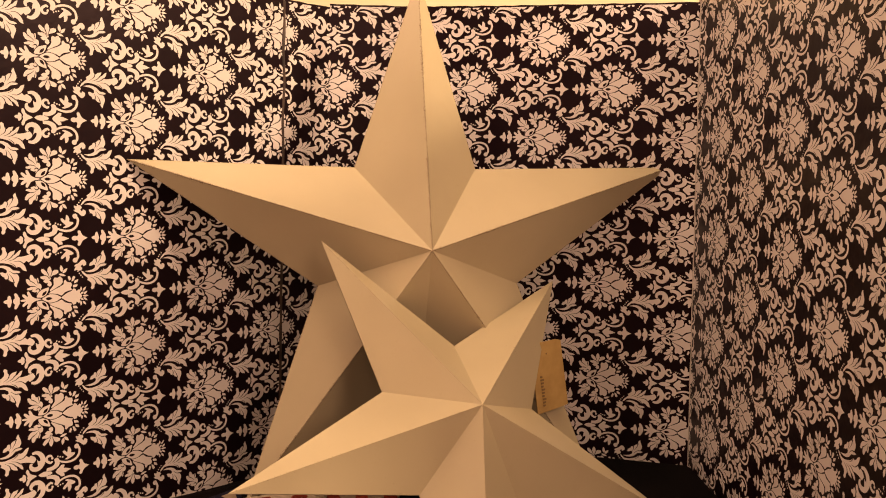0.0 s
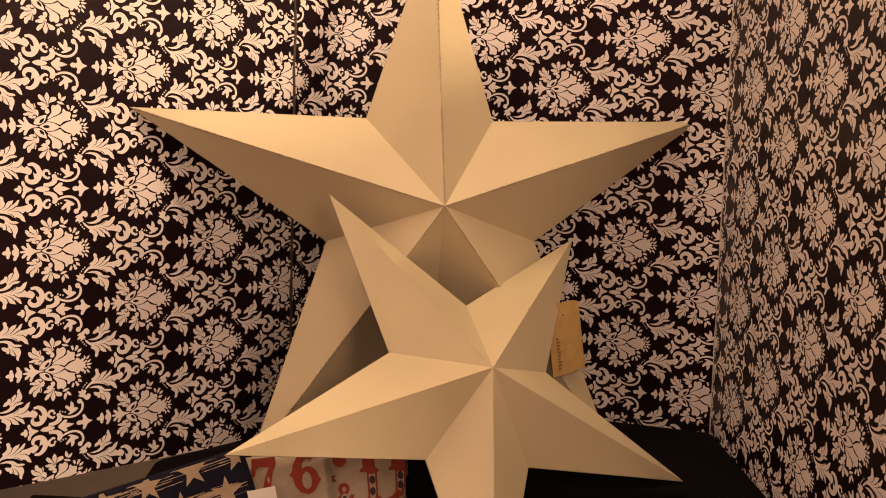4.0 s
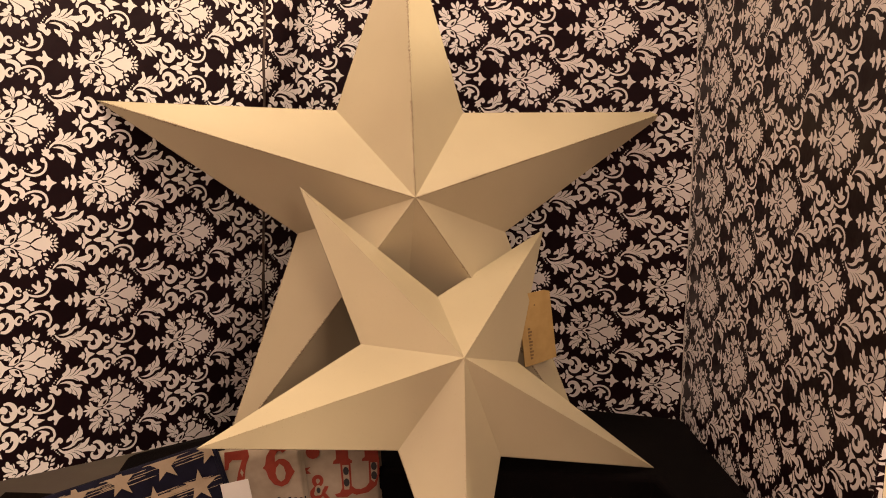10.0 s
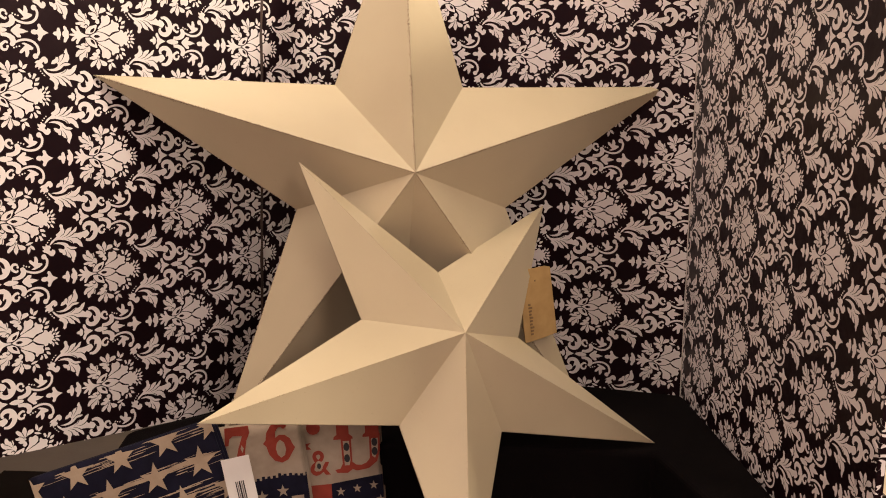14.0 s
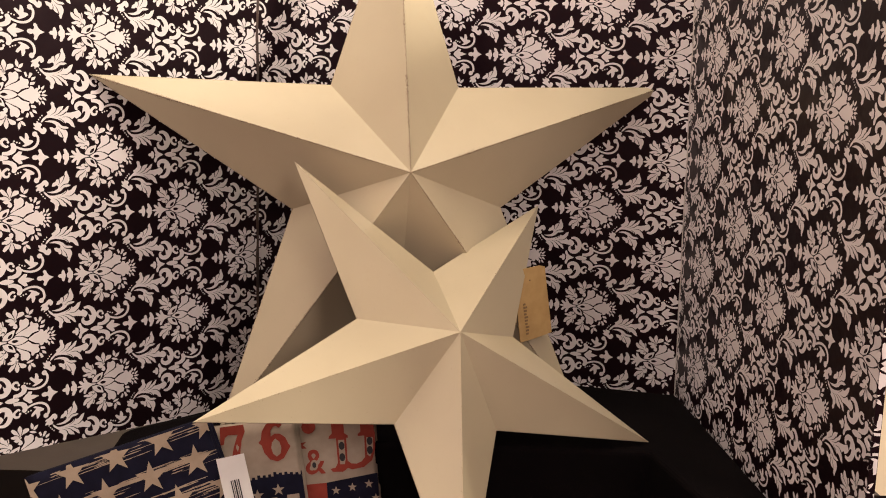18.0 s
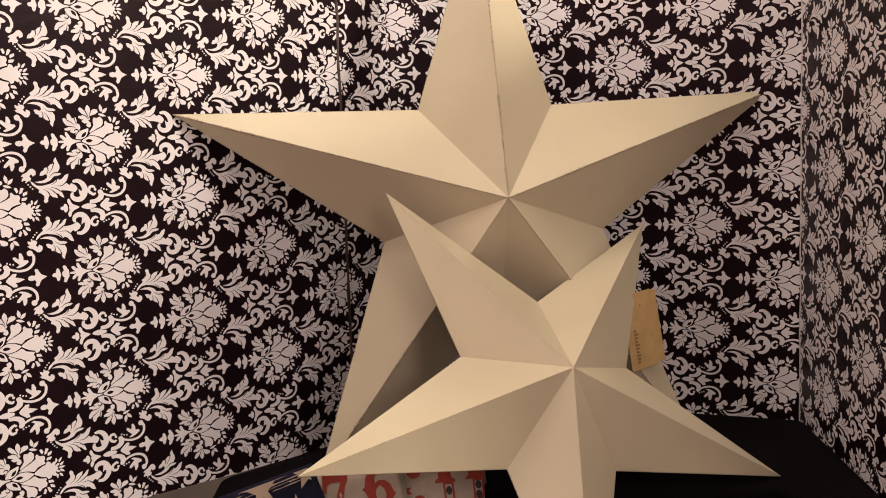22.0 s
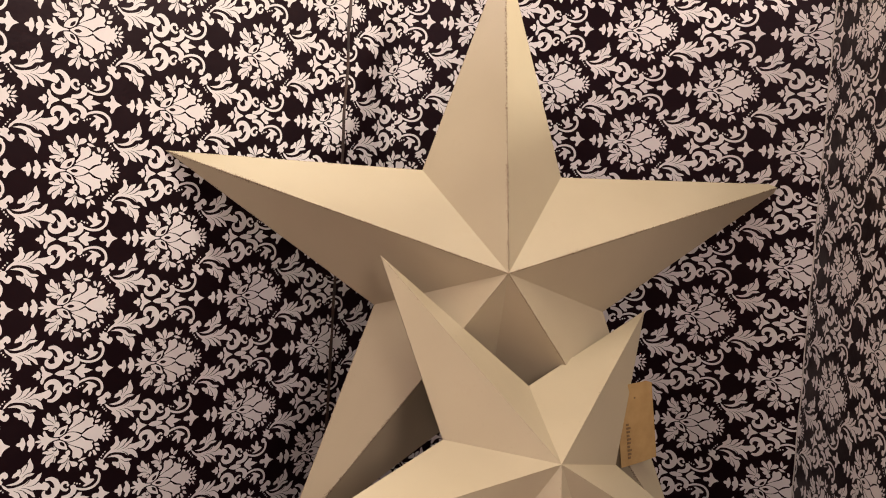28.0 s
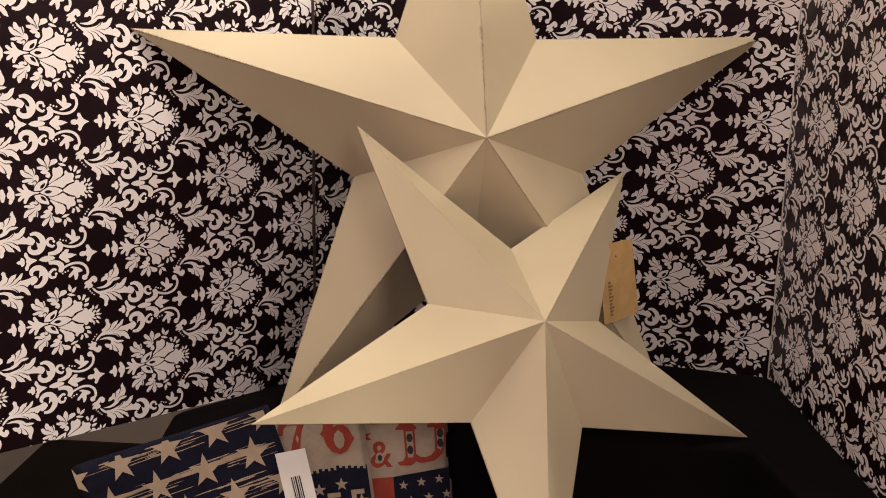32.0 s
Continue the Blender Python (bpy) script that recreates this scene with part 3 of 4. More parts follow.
# plan of the folded board: arc length a along it, 0 at the fold
P2 = np.array([-0.132, 1.051])
ldir = np.array([math.cos(LA), math.sin(LA)])
xs = np.linspace(P2[0], K2.x + 0.03, 220)
x1, y1 = 0.03, BY + BA * 0.03
tt = np.clip((xs - P2[0]) / (x1 - P2[0]), 0, 1)
dx_ = x1 - P2[0]
herm = (2 * tt ** 3 - 3 * tt ** 2 + 1) * P2[1] + (tt ** 3 - 2 * tt ** 2 + tt) * dx_ * 0.06 + (-2 * tt ** 3 + 3 * tt ** 2) * y1 + (tt ** 3 - tt ** 2) * dx_ * BA
ys = np.where(xs < x1, herm, BY + BA * xs)
arc = np.concatenate([[0], np.cumsum(np.hypot(np.diff(xs), np.diff(ys)))])
A_BACK = 0.4105                 # the middle wing ends here at v = 1.15, and slants
SLANT = -0.021
R_END, R_SLANT = 0.3980, 0.028
A_LEFT = -0.62


def folded(u, v, h):
    u, v = np.asarray(u, float), np.asarray(v, float)
    x = np.where(u < 0, P2[0] + u * ldir[0], np.interp(u, arc, xs))
    y = np.where(u < 0, P2[1] + u * ldir[1], np.interp(u, arc, ys))
    e = 1e-3
    gx = np.where(u < 0, ldir[0], (np.interp(u + e, arc, xs) - np.interp(u - e, arc, xs)))
    gy = np.where(u < 0, ldir[1], (np.interp(u + e, arc, ys) - np.interp(u - e, arc, ys)))
    g = np.maximum(np.hypot(gx, gy), 1e-9)
    return MID + GROW * (np.stack([x + gy / g * h, y - gx / g * h, v + DZ], -1) - MID)


def narrow(u, v, h):
    u, v = np.asarray(u, float), np.asarray(v, float)
    e = A_BACK + SLANT * (v - 1.15)
    stop = R_END + R_SLANT * (v - 1.15)
    over = np.maximum(u - stop, 0.0)                  # paper past the end is turned round the edge of the board
    turned = over > 0
    a = np.minimum(u, stop)
    return MID + GROW * (np.stack([np.interp(e, arc, xs) + a * RDIR.x + np.where(turned, over, -h), np.interp(e, arc, ys) + a * RDIR.y - np.where(turned, h, 0.0), v + DZ], -1) - MID)


def low_left(u):
    return 0.8535 + 0.0145 * np.clip(-(u + 0.03) / 0.34, 0, 3)


def sheet(name, us, v_low, v_top, surface, thick, label, slant=0.0):
    """A board of that thickness behind a papered face; v_top may wander a little, as cut by hand."""
    nv = 14
    us = np.asarray(us)
    verts, faces, mats = [], [], []
    rng = random.Random(len(us))
    tops = [v_top + rng.uniform(-0.0005, 0.0005) for _ in us]
    for h in (0.0, -thick):
        for i, u in enumerate(us):
            vl = float(v_low(np.array([u]))[0])
            for j in range(nv + 1):
                v = vl + (tops[i] - vl) * j / nv
                verts.append(surface(np.array([u + slant * (v - 1.15) * i / (len(us) - 1)]), np.array([v]), h)[0])
    w, off = nv + 1, len(us) * (nv + 1)
    for i in range(len(us) - 1):
        for j in range(nv):
            a = i * w + j
            faces.append((a, a + w, a + w + 1, a + 1)); mats.append(0)
            faces.append((off + a, off + a + 1, off + a + w + 1, off + a + w)); mats.append(1)
        for j, flip in ((0, 1), (nv, 0)):
            a = i * w + j
            q = (a, off + a, off + a + w, a + w)
            faces.append(q if flip else q[::-1]); mats.append(1)
    for i in (0, len(us) - 1):
        for j in range(nv):
            a = i * w + j
            q = (a, a + 1, off + a + 1, off + a)
            faces.append(q if i == 0 else q[::-1]); mats.append(0)
    me = mesh_of(name, verts, faces, [M_paper, M_board])
    me.polygons.foreach_set("material_index", mats)
    return tagged(part(name, me, None), label, "wall", kind="structure")


V_ROW = 1.2915
wall_left = sheet("wall_left", np.linspace(A_LEFT, 0.0, 60), low_left, 1.3785, folded, 0.005, "display board papered in black and cream damask")
part("damask_print", print_mesh("damask_print", A_LEFT, 0.0, low_left, 1.3765, -0.005, V_ROW - 0.0015, folded), None, wall_left, "cream damask flowers and scrolls printed on black")
back_low = lambda u: 0.7225 + 0 * u
wall_back = sheet("wall_back", np.linspace(0.0, A_BACK, 46), back_low, 1.3825, folded, 0.005, "display board papered in black and cream damask", SLANT)
part("damask_print", print_mesh("damask_print", 0.0, A_BACK, 0.86, 1.3805, -0.005, V_ROW, folded, 0.0, 0.1570, 0.1058, SLANT), None, wall_back, "cream damask flowers and scrolls printed on black")
wall_right = sheet("wall_right", np.linspace(-0.004, R_END, 40), back_low, 1.3885, narrow, 0.005, "display board with crooked black and cream damask paper", R_SLANT)
part("damask_print", print_mesh("damask_print", 0.0, R_END + 0.0047, 0.86, 1.3865, 0.0629, 1.2405, narrow, 0.029, 0.1597, 0.1025, R_SLANT), None, wall_right, "cream damask flowers and scrolls printed on black")

# ---- the two stars ----
def barn_star(name, label, place, yaw, lean, spin, R, ratio, depth, apex, paint, bent=0.0, flat=0.0, sag=(0.0, 0.0)):
    """A five-pointed star bent from sheet iron: each point is a ridge between two facets."""
    base = thing(name, label, "star decoration", at=Matrix.Translation((place[0], place[1], place[2] + DZ)) @ Matrix.Rotation(yaw, 4, "Z") @ Matrix.Rotation(-lean, 4, "X"))

    def outline(k):
        a, r = spin + k * math.pi / 5, R if k % 2 == 0 else R * ratio
        dx, dz = (bent, 0.0) if k % 10 == 0 else sag if k == 6 else (0.0, 0.0)
        return Vector((r * math.sin(a) + dx, -flat if k % 10 in (7, 9) else 0.0, r * math.cos(a) + dz))

    top = Vector((apex[0], -depth, apex[1]))
    th = Vector((0, 0.0011, 0))
    for k in range(0, 10, 2):
        tip, left, right = outline(k), outline(k - 1), outline(k + 1)
        bm = bmesh.new()
        uv = bm.loops.layers.uv.new("rub")

        def dist(p, a, b):
            return ((p - a) - (b - a) * ((p - a).dot(b - a) / (b - a).length_squared)).length

        for a, side in ((left, 0), (right, 1)):
            n = 6
            front, back = {}, {}
            # barycentric mesh over top, tip, a
            for i in range(n + 1):
                for j in range(n + 1 - i):
                    w0, w1 = i / n, j / n
                    w2 = 1 - w0 - w1
                    p = top * w0 + tip * w1 + a * w2
                    bow = 0.0010 * 27 * w0 * w1 * w2
                    p = p + Vector((0, bow, 0))
                    front[i, j] = bm.verts.new(p)
                    back[i, j] = bm.verts.new(p + th)

            def put(ids, vs, flip):
                order_ = ids if not flip else ids[::-1]
                f = bm.faces.new([vs[q] for q in order_])
                f.smooth = True
                f.material_index = 1 if vs is back else 0
                for lp, q in zip(f.loops, order_):
                    p = lp.vert.co
                    lp[uv].uv = (dist(p, top, tip), dist(p, tip, a))
            for i in range(n):
                for j in range(n - i):
                    put([(i, j), (i + 1, j), (i, j + 1)], front, side == 0)
                    put([(i, j), (i + 1, j), (i, j + 1)], back, side == 1)
                    if i + j < n - 1:
                        put([(i + 1, j), (i + 1, j + 1), (i, j + 1)], front, side == 0)
                        put([(i + 1, j), (i + 1, j + 1), (i, j + 1)], back, side == 1)
            for j in range(n):
                ids = [bm.verts.new(q.co) for q in (front[0, j], front[0, j + 1], back[0, j + 1], back[0, j])]
                f = bm.faces.new(ids if side == 0 else ids[::-1])
                for lp in f.loops:
                    lp[uv].uv = (0.05, 0.003)
        bmesh.ops.remove_doubles(bm, verts=bm.verts[:], dist=1e-5)
        bm.normal_update()
        for e in bm.edges:
            e.smooth = len(e.link_faces) == 2 and e.link_faces[0].normal.angle(e.link_faces[1].normal, 3.0) < 0.12
        part("star_point", bm, (paint, M_star_back), base)
    return base


barn_star("barn_star", "large cream-painted tin barn star with rubbed brown ridges", (-0.0229, 0.9356, 1.1156), 0.2155, 0.239, -0.0124, 0.3005, 0.3616, 0.0726, (-0.0006, -0.0095), M_star, 0.0095)
barn_star("barn_star", "smaller cream-painted tin barn star leaning on the large one", (0.0231, 0.8056, 0.9707), 0.5294, 0.6455, 0.8426, 0.2181, 0.3684, 0.0542, (-0.0072, -0.0010), M_star_clean, flat=0.0026, sag=(-0.002, -0.005))



# ---- hang tag ----
TAG_W, TAG_H = 0.0359, 0.0679


def tag_curl(x, z):
    """How far the card bends back from its middle towards the long edges and the loose foot."""
    return 0.0012 * (2 * x / TAG_W) ** 2 + 0.0012 * max(0.0, -z / TAG_H - 0.2) ** 2


tag = thing("hang_tag", "brown kraft card hang tag tied behind the small star", "tag", at=pose(0.1124, 0.9030, 1.0290, -5.8, -6.6, 30.3))
bm = bmesh.new()
NX, NZ = 6, 8
sheet = {}
for f in (0, 1):
    for i in range(NX + 1):
        for k in range(NZ + 1):
            x = -TAG_W / 2 - 0.0015 + (TAG_W + 0.0015) * i / NX
            foot = 0.0025 * (1 - i / NX)
            z = TAG_H / 2 - (TAG_H + foot) * k / NZ
            if k == 0 and i in (0, NX):
                z -= 0.0022
            sheet[f, i, k] = bm.verts.new((x, tag_curl(x, z) - 0.0011 * f, z))
for i in range(NX):
    for k in range(NZ):
        bm.faces.new([sheet[1, i, k + 1], sheet[1, i + 1, k + 1], sheet[1, i + 1, k], sheet[1, i, k]])
        bm.faces.new([sheet[0, i, k], sheet[0, i + 1, k], sheet[0, i + 1, k + 1], sheet[0, i, k + 1]])
rim = [(i, 0) for i in range(NX)] + [(NX, k) for k in range(NZ)] + [(i, NZ) for i in range(NX, 0, -1)] + [(0, k) for k in range(NZ, 0, -1)]
for a, b in zip(rim, rim[1:] + rim[:1]):
    bm.faces.new([sheet[(1,) + a], sheet[(1,) + b], sheet[(0,) + b], sheet[(0,) + a]])
part("card", bm, M_kraft, tag)
for i in range(10):
    x0, x1, z0 = -0.0126, -0.0100 + 0.0008 * (i % 3), -0.030 + i * 0.0032
    y0 = tag_curl(x0, z0) - 0.0011
    part("printed_bar", box_bm(x0, x1, y0 - 0.0006, y0 - 0.0001, z0, z0 + 0.0018), M_brown_ink, tag)
part("hole", box_bm(-0.003, -0.0015, -0.0015, -0.0010, 0.021, 0.0225), M_brown_ink, tag)


# ---- folded cloths ----
def folded_cloth(name, w, h, t, material, label, at, group="folded table linens"):
    """A cloth folded into a flat bundle: soft rounded folds, layers showing at the rim. Local x along its top edge, -z down, top right corner at 0."""
    base = thing(name, label, "table linen", group, at)
    layers = 3
    for k in range(layers):
        bm = bmesh.new()
        nx, nz = 18, 14
        verts = {}
        tt_ = t / layers
        for f in (0, 1):
            for i in range(nx + 1):
                for j in range(nz + 1):
                    x, z = -w + w * i / nx, -h + h * j / nz
                    inset = min(i, nx - i, j * 2, (nz - j) * 2)
                    rnd = tt_ * 0.5 * (1 if inset > 0 else 0.35)
                    yc = -tt_ * (k + 0.5) + 0.0004 * noise.noise(Vector((x * 18, z * 18, k + w * 50)))
                    verts[f, i, j] = bm.verts.new((x - 0.0012 * k * (1 if i == nx else 0), yc + (rnd if f == 0 else -rnd), z))
        for i in range(nx):
            for j in range(nz):
                bm.faces.new([verts[1, i, j], verts[1, i + 1, j], verts[1, i + 1, j + 1], verts[1, i, j + 1]])
                bm.faces.new([verts[0, i, j + 1], verts[0, i + 1, j + 1], verts[0, i + 1, j], verts[0, i, j]])
        for i in range(nx):
            bm.faces.new([verts[0, i, 0], verts[0, i + 1, 0], verts[1, i + 1, 0], verts[1, i, 0]])
            bm.faces.new([verts[1, i, nz], verts[1, i + 1, nz], verts[0, i + 1, nz], verts[0, i, nz]])
        for j in range(nz):
            bm.faces.new([verts[0, 0, j + 1], verts[0, 0, j], verts[1, 0, j], verts[1, 0, j + 1]])
            bm.faces.new([verts[1, nx, j + 1], verts[1, nx, j], verts[0, nx, j], verts[0, nx, j + 1]])
        for f in bm.faces:
            f.smooth = True
        part("layer", bm, material, base)
    return base


def flat_poly(pts, y):
    bm = bmesh.new()
    bm.faces.new([bm.verts.new((x, y, z)) for x, z in pts])
    bm.normal_update()
    bmesh.ops.triangulate(bm, faces=bm.faces[:])
    bm.normal_update()
    bm.faces.ensure_lookup_table()
    if bm.faces[0].normal.y > 0:
        bmesh.ops.reverse_faces(bm, faces=bm.faces[:])
    return bm


def star_poly(cx, cz, r, rot, inner=0.40):
    return [(cx + (r if k % 2 == 0 else r * inner) * math.sin(rot + k * math.pi / 5), cz + (r if k % 2 == 0 else r * inner) * math.cos(rot + k * math.pi / 5)) for k in range(10)]


def clip_poly(pts, x0, x1, z0, z1):
    for axis, lim, sgn in ((0, x0, 1), (0, x1, -1), (1, z0, 1), (1, z1, -1)):
        out = []
        for a, b in zip(pts, pts[1:] + pts[:1]):
            ia, ib = (a[axis] - lim) * sgn >= 0, (b[axis] - lim) * sgn >= 0
            if ia:
                out.append(a)
            if ia != ib:
                f = (lim - a[axis]) / (b[axis] - a[axis])
                out.append((a[0] + f * (b[0] - a[0]), a[1] + f * (b[1] - a[1])))
        pts = out
        if not pts:
            break
    return pts


def rough_streak(x0, x1, z, w, seed, rise=0.040):
    """A dry brush line with a ragged width."""
    rng = random.Random(seed)
    n = 10
    up = [(x0 + (x1 - x0) * i / n, z + rise * (x1 - x0) * i / n + w * (0.3 + 0.7 * rng.random()) * (1 if 0 < i < n else 0.1)) for i in range(n + 1)]
    dn = [(x0 + (x1 - x0) * i / n, z + rise * (x1 - x0) * i / n - w * (0.3 + 0.7 * rng.random()) * (1 if 0 < i < n else 0.1)) for i in range(n + 1)]
    return up + dn[::-1]


def printed(name, polys, y, material, parent, label=""):
    V, F = [], []
    for pts in polys:
        if len(pts) < 3:
            continue
        b = flat_poly(pts, y)
        b.verts.index_update()
        o = len(V)
        V += [v.co[:] for v in b.verts]
        for f in b.faces:
            f.normal_update()
            ids = [o + v.index for v in f.verts]
            F.append(ids if f.normal.y < 0 else ids[::-1])
        b.free()
    return part(name, mesh_of(name, V, F, material), None, parent, label)


def lettering(text, size, at, material, parent, y, sx=1.0, bold=0.0):
    cu = bpy.data.curves.new("lettering", "FONT")
    cu.body, cu.size, cu.offset, cu.fill_mode = text, size, bold, "FRONT"
    tmp = bpy.data.objects.new("tmp", cu)
    scene.collection.objects.link(tmp)
    me = bpy.data.meshes.new_from_object(tmp.evaluated_get(bpy.context.evaluated_depsgraph_get()))
    bpy.data.objects.remove(tmp)
    me.transform(Matrix.Translation((at[0], y, at[1])) @ Matrix.Rotation(radians(90), 4, "X") @ Matrix.Diagonal((sx, 1, 1, 1)))
    me.materials.clear()
    me.materials.append(material)
    return part("lettering", me, None, parent)


# blue cloth with tan stars
T_NAVY = 0.012
navy = folded_cloth("folded_placemat", 0.173, 0.150, T_NAVY, M_navy, "folded navy cotton placemat with tan stars and brush streaks", pose(-0.1777, 0.812, 0.9078 + DZ, -8, -20.6, 0))
yn = -T_NAVY - 0.0006
rng = random.Random(4)
for r in range(5):
    for c in range(6):
        cx, cz = 0.0185 - c * 0.0425 - (-0.003 if r % 2 else 0.0215), -0.0040 - r * 0.0275
        cz += 0.040 * cx
        pts = clip_poly(star_poly(cx, cz, 0.0145, 0.10 + rng.uniform(-0.1, 0.1)), -0.172, -0.001, -0.149, -0.001)
        if len(pts) > 4:
            printed("printed_star", [pts], yn, M_tan_print, navy)
polys = []
for r in range(5):
    zc = -0.0040 - r * 0.0275
    for k in range(32):
        xa = -0.17 + rng.random() * 0.15
        zk = zc + 0.040 * (xa + 0.014)
        ln = rng.uniform(0.008, 0.05)
        polys.append(clip_poly(rough_streak(xa, xa + ln, zk + rng.gauss(0, 0.0045), rng.uniform(0.00018, 0.0007), r * 50 + k), -0.172, -0.001, -0.149, -0.001))
    if r == 1:
        polys.append(clip_poly(rough_streak(-0.185, 0.0, zc - 0.0045, 0.0026, 7), -0.172, -0.001, -0.149, -0.001))
printed("brush_print", polys, yn + 0.0001, M_tan_print, navy, "tan dry-brush streaks")

# tan cloth with numerals
T_TAN = 0.008
tan = folded_cloth("folded_table_runner", 0.105, 0.165, T_TAN, M_linen, "folded tan table runner with red numerals and a navy band", pose(-0.1035, 0.826, 0.905 + DZ, -8, -9.5, 0))
yt = -T_TAN - 0.0006
TAN = lambda pts: [(-0.001 + (x - 300) * 0.000266, -0.049 + (372 - y) * 0.000266) for x, y in pts]
printed("numeral", [TAN([(40, 250), (46, 190), (126, 190), (128, 214), (114, 240), (106, 270), (100, 305), (96, 330), (66, 330), (72, 300), (84, 262), (102, 222), (70, 219), (58, 228), (52, 250)])], yt, M_red, tan, "brick red serif numeral")
printed("numeral_inlay", [TAN([(96, 252), (102, 264), (96, 278), (91, 264)])], yt - 0.0001, M_linen, tan)
printed("numeral", [TAN([(-34, 196), (28, 190), (26, 222), (14, 250), (4, 285), (-2, 330), (-30, 330), (-18, 270), (2, 222), (-28, 224)])], yt, M_red, tan, "brick red serif numeral")
printed("numeral", [TAN([(240, 192), (222, 190), (200, 200), (184, 222), (178, 248), (168, 258), (178, 268), (184, 295), (200, 318), (224, 328), (246, 320), (262, 298), (274, 282), (268, 272), (260, 250), (244, 236), (226, 234), (212, 242), (214, 222), (224, 210), (234, 208), (242, 216), (254, 208), (250, 196)])], yt, M_red, tan, "brick red serif numeral")
printed("numeral_inlay", [TAN([(226, 250), (214, 262), (209, 280), (213, 300), (224, 311), (237, 303), (243, 284), (239, 262)])], yt - 0.0001, M_linen, tan)
jag = [(-0.150, -0.150)]
rngj = random.Random(2)
for i in range(31):
    x = -0.149 + i * 0.0049
    z = -0.049 + 0.0015 * rngj.random() * 2
    jag += [(x, z), (x + 0.0026, z), (x + 0.0028, z - 0.0022), (x + 0.0048, z - 0.0022)]
jag += [(-0.001, -0.150)]
printed("navy_band", [clip_poly(jag, -0.104, -0.001, -0.16, 0)], yt, M_navy, tan, "navy printed band with a ragged edge")
for x, z in ((-0.043, -0.0655), (-0.024, -0.0625), (-0.033, -0.081), (-0.009, -0.0775), (-0.062, -0.070), (-0.020, -0.096)):
    printed("printed_star", [star_poly(x, z, 0.0058, 0.05)], yt - 0.00018, M_linen, tan)
for x, z in ((-0.037, -0.069), (-0.017, -0.068), (-0.046, -0.084), (-0.028, -0.088)):
    printed("printed_block", [[(x, z), (x + 0.011, z), (x + 0.011, z - 0.004), (x + 0.004, z - 0.004), (x + 0.004, z - 0.011), (x, z - 0.011)]], yt - 0.00014, M_linen, tan)

# tan cloth with a large letter
tan2 = folded_cloth("folded_table_runner", 0.105, 0.170, T_TAN, M_linen, "folded tan table runner with an ornate red letter and starry canton", pose(-0.0345, 0.838, 0.9145 + DZ, -8, -5.5, 0))
CAN = lambda pts: [(-0.001 + (x - 577) * 0.000266, -0.015 - (y - 207) * 0.000266) for x, y in pts]
ring = lambda cx, cy, rx, ry: CAN([(cx + rx * math.cos(a * 0.5236), cy - ry * math.sin(a * 0.5236)) for a in range(12)])
printed("letter", [CAN([(430, 175), (472, 175), (472, 240), (484, 249), (484, 257), (478, 257), (478, 335), (490, 345), (508, 347), (526, 340), (538, 326), (540, 253), (518, 253), (518, 246), (528, 238), (528, 175), (574, 175), (574, 238), (577, 246), (576, 253), (574, 300), (562, 338), (532, 360), (492, 366), (478, 360), (460, 372), (425, 370), (418, 360), (436, 356), (445, 340), (443, 257), (418, 257), (420, 248), (430, 240)])], yt, M_red, tan2, "ornate brick red letter")
printed("letter_inlay", [CAN([(450, 263), (471, 263), (472, 330), (468, 346), (452, 346)]), CAN([(546, 259), (569, 259), (567, 300), (556, 326), (546, 318)])], yt - 0.0001, M_linen, tan2)
for cx, cy in ((461, 283), (461, 322), (557, 272), (556, 303)):
    printed("letter_dot", [ring(cx, cy, 10, 14)], yt - 0.0002, M_black_ink, tan2)
lettering("&", 0.032, (-0.0660, -0.0590), M_red, tan2, yt, 0.9, 0.0004)
printed("letter_inlay", [ring(364, 343, 13, 18)], yt - 0.0001, M_linen, tan2)
printed("letter_dot", [ring(364, 343, 7, 10)], yt - 0.0002, M_black_ink, tan2)
printed("red_flag", [CAN([(300, 268), (342, 262), (330, 273), (342, 285), (300, 285)])], yt - 0.00007, M_red, tan2)
printed("red_spot", [ring(352, 212, 24, 24)], yt - 0.00007, M_red, tan2)
printed("red_stripe", [CAN([(180, 414), (402, 406), (402, 760), (180, 760)])], yt - 0.00007, M_red, tan2)
printed("canton", [CAN([(402, 406), (577, 382), (577, 760), (402, 760)])], yt, M_navy, tan2, "navy canton")
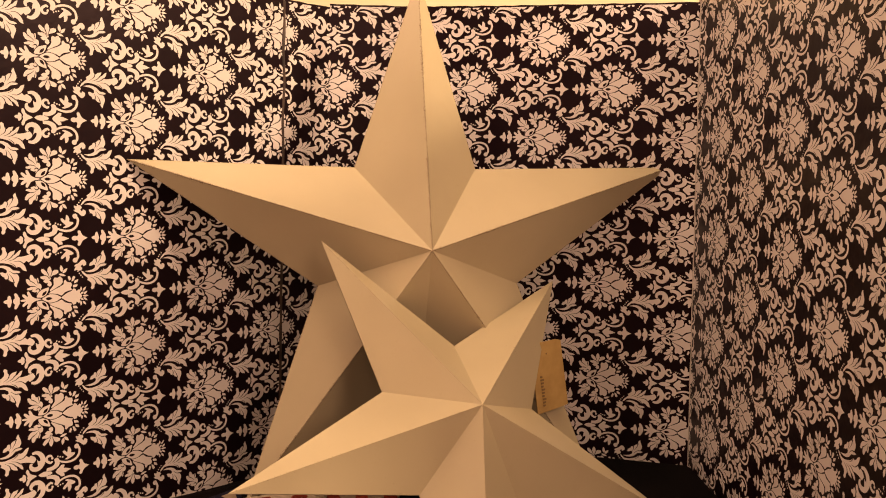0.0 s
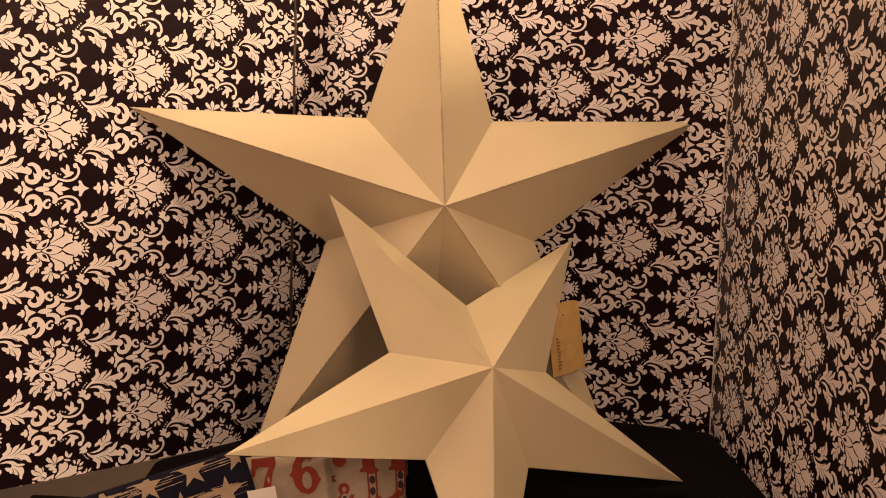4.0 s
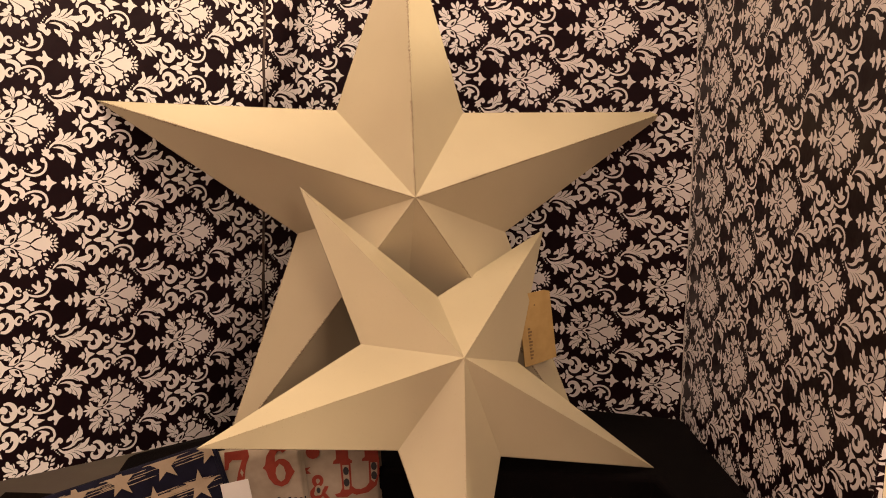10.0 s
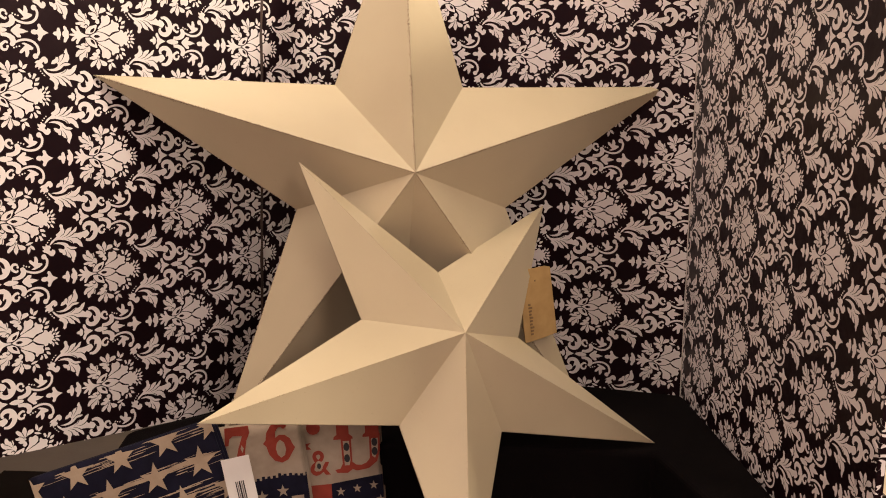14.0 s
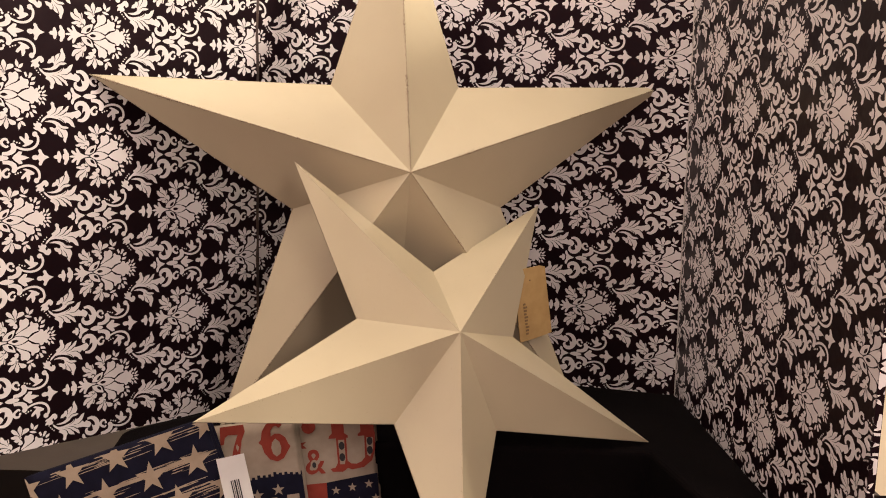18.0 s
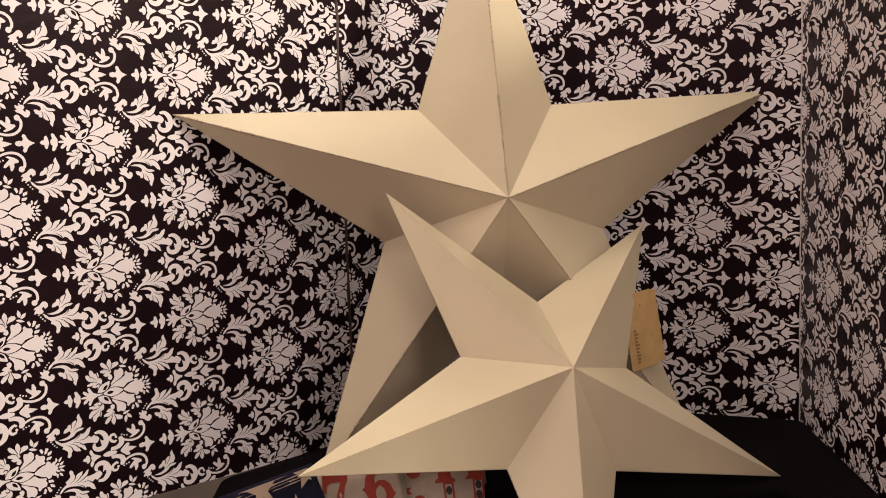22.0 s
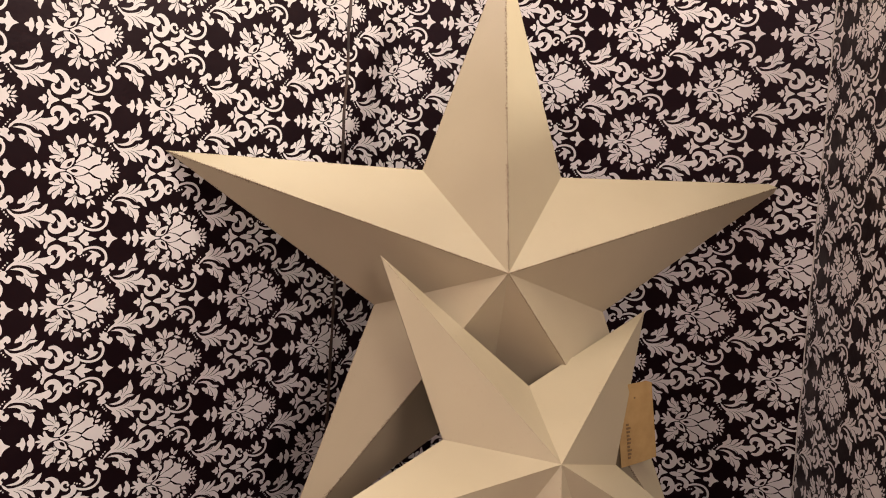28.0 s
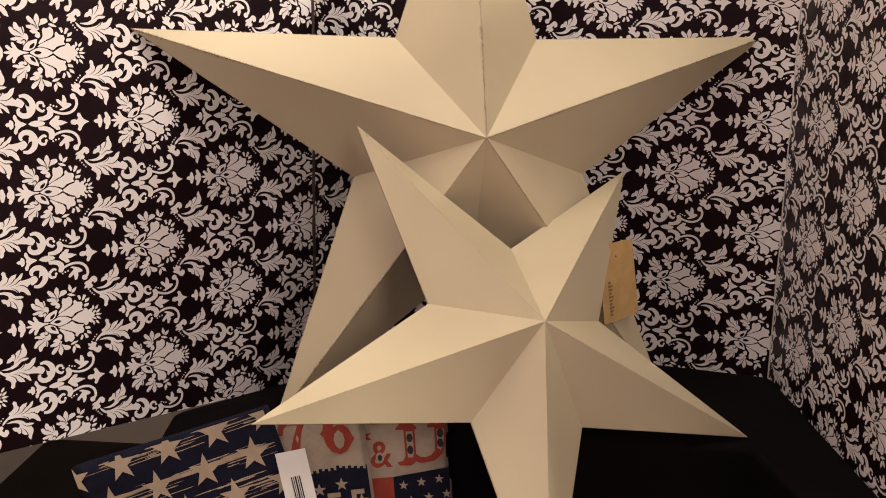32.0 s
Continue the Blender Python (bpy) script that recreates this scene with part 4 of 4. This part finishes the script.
for j in range(5):
    for i in range(3):
        printed("printed_star", [star_poly(-0.0395 + i * 0.0150 + (0.0055 if j % 2 else 0), -0.0755 - j * 0.0130 + i * 0.0022, 0.0042, 0.05)], yt - 0.00014, M_linen, tan2)

# price label
price = thing("price_label", "white card price label hanging over the folded cloths", "label", at=pose(-0.1442, 0.7745, 0.8472 + DZ, -8, -14.5, 0))
part("card", box_bm(-0.01225, 0.01225, -0.0005, 0, -0.0375, 0.0375), M_white_card, price)
xb = -0.004
for k, wb in enumerate((0.0008, 0.0004, 0.0012, 0.0005, 0.0009)):
    part("printed_bar", box_bm(xb, xb + wb, -0.0009, -0.0006, -0.003, 0.017), M_black_ink, price)
    xb += wb + 0.0009
for k in range(3):
    part("printed_bar", box_bm(-0.004, 0.006 - k * 0.0015, -0.0009, -0.0006, -0.0085 - k * 0.0035, -0.0072 - k * 0.0035), M_black_ink, price)

# ---- seam and cut edges of the paper ----
def lip(name, u, v0, v1, surface, w, lift, material, seed, wander):
    """A narrow raised lip of paper up a board, with an uneven line."""
    verts, faces = [], []
    n = 60
    for i in range(n + 1):
        v = v0 + (v1 - v0) * i / n
        o = wander * noise.noise(Vector((seed, v * 26, 0)))
        ww = w * (0.75 + 0.6 * noise.noise(Vector((seed + 5, v * 40, 0))))
        for f, h in ((-1, 0.0003), (-0.4, lift * 0.8), (0.3, lift), (1, 0.0003)):
            verts.append(surface(np.array([u + o + f * ww / 2]), np.array([v]), h)[0])
    for i in range(n):
        for k in range(3):
            a = i * 4 + k
            faces.append((a, a + 1, a + 5, a + 4))
    return mesh_of(name, verts, faces, material, True)


# The overlap varies at random between brown and near-black.
M_fold = varied("mottled_paper_fold", (0.085, 0.045, 0.030), (0.016, 0.010, 0.010), 45.0, 0.35)
part("paper_seam", lip("paper_seam", -0.0625, 0.87, 1.376, folded, 0.0046, 0.0020, M_fold, 2.0, 0.0016), None, wall_left, "overlap of two paper sheets, mottled brown and near-black")
M_torn = varied("torn_paper_edge", (0.74, 0.68, 0.64), (0.40, 0.34, 0.31), 120.0, 0.8)
part("paper_edge", lip("paper_edge", 0.0022, 0.885, 1.385, narrow, 0.0032, 0.0012, M_torn, 7.0, 0.002), None, wall_right, "pale torn paper edge")
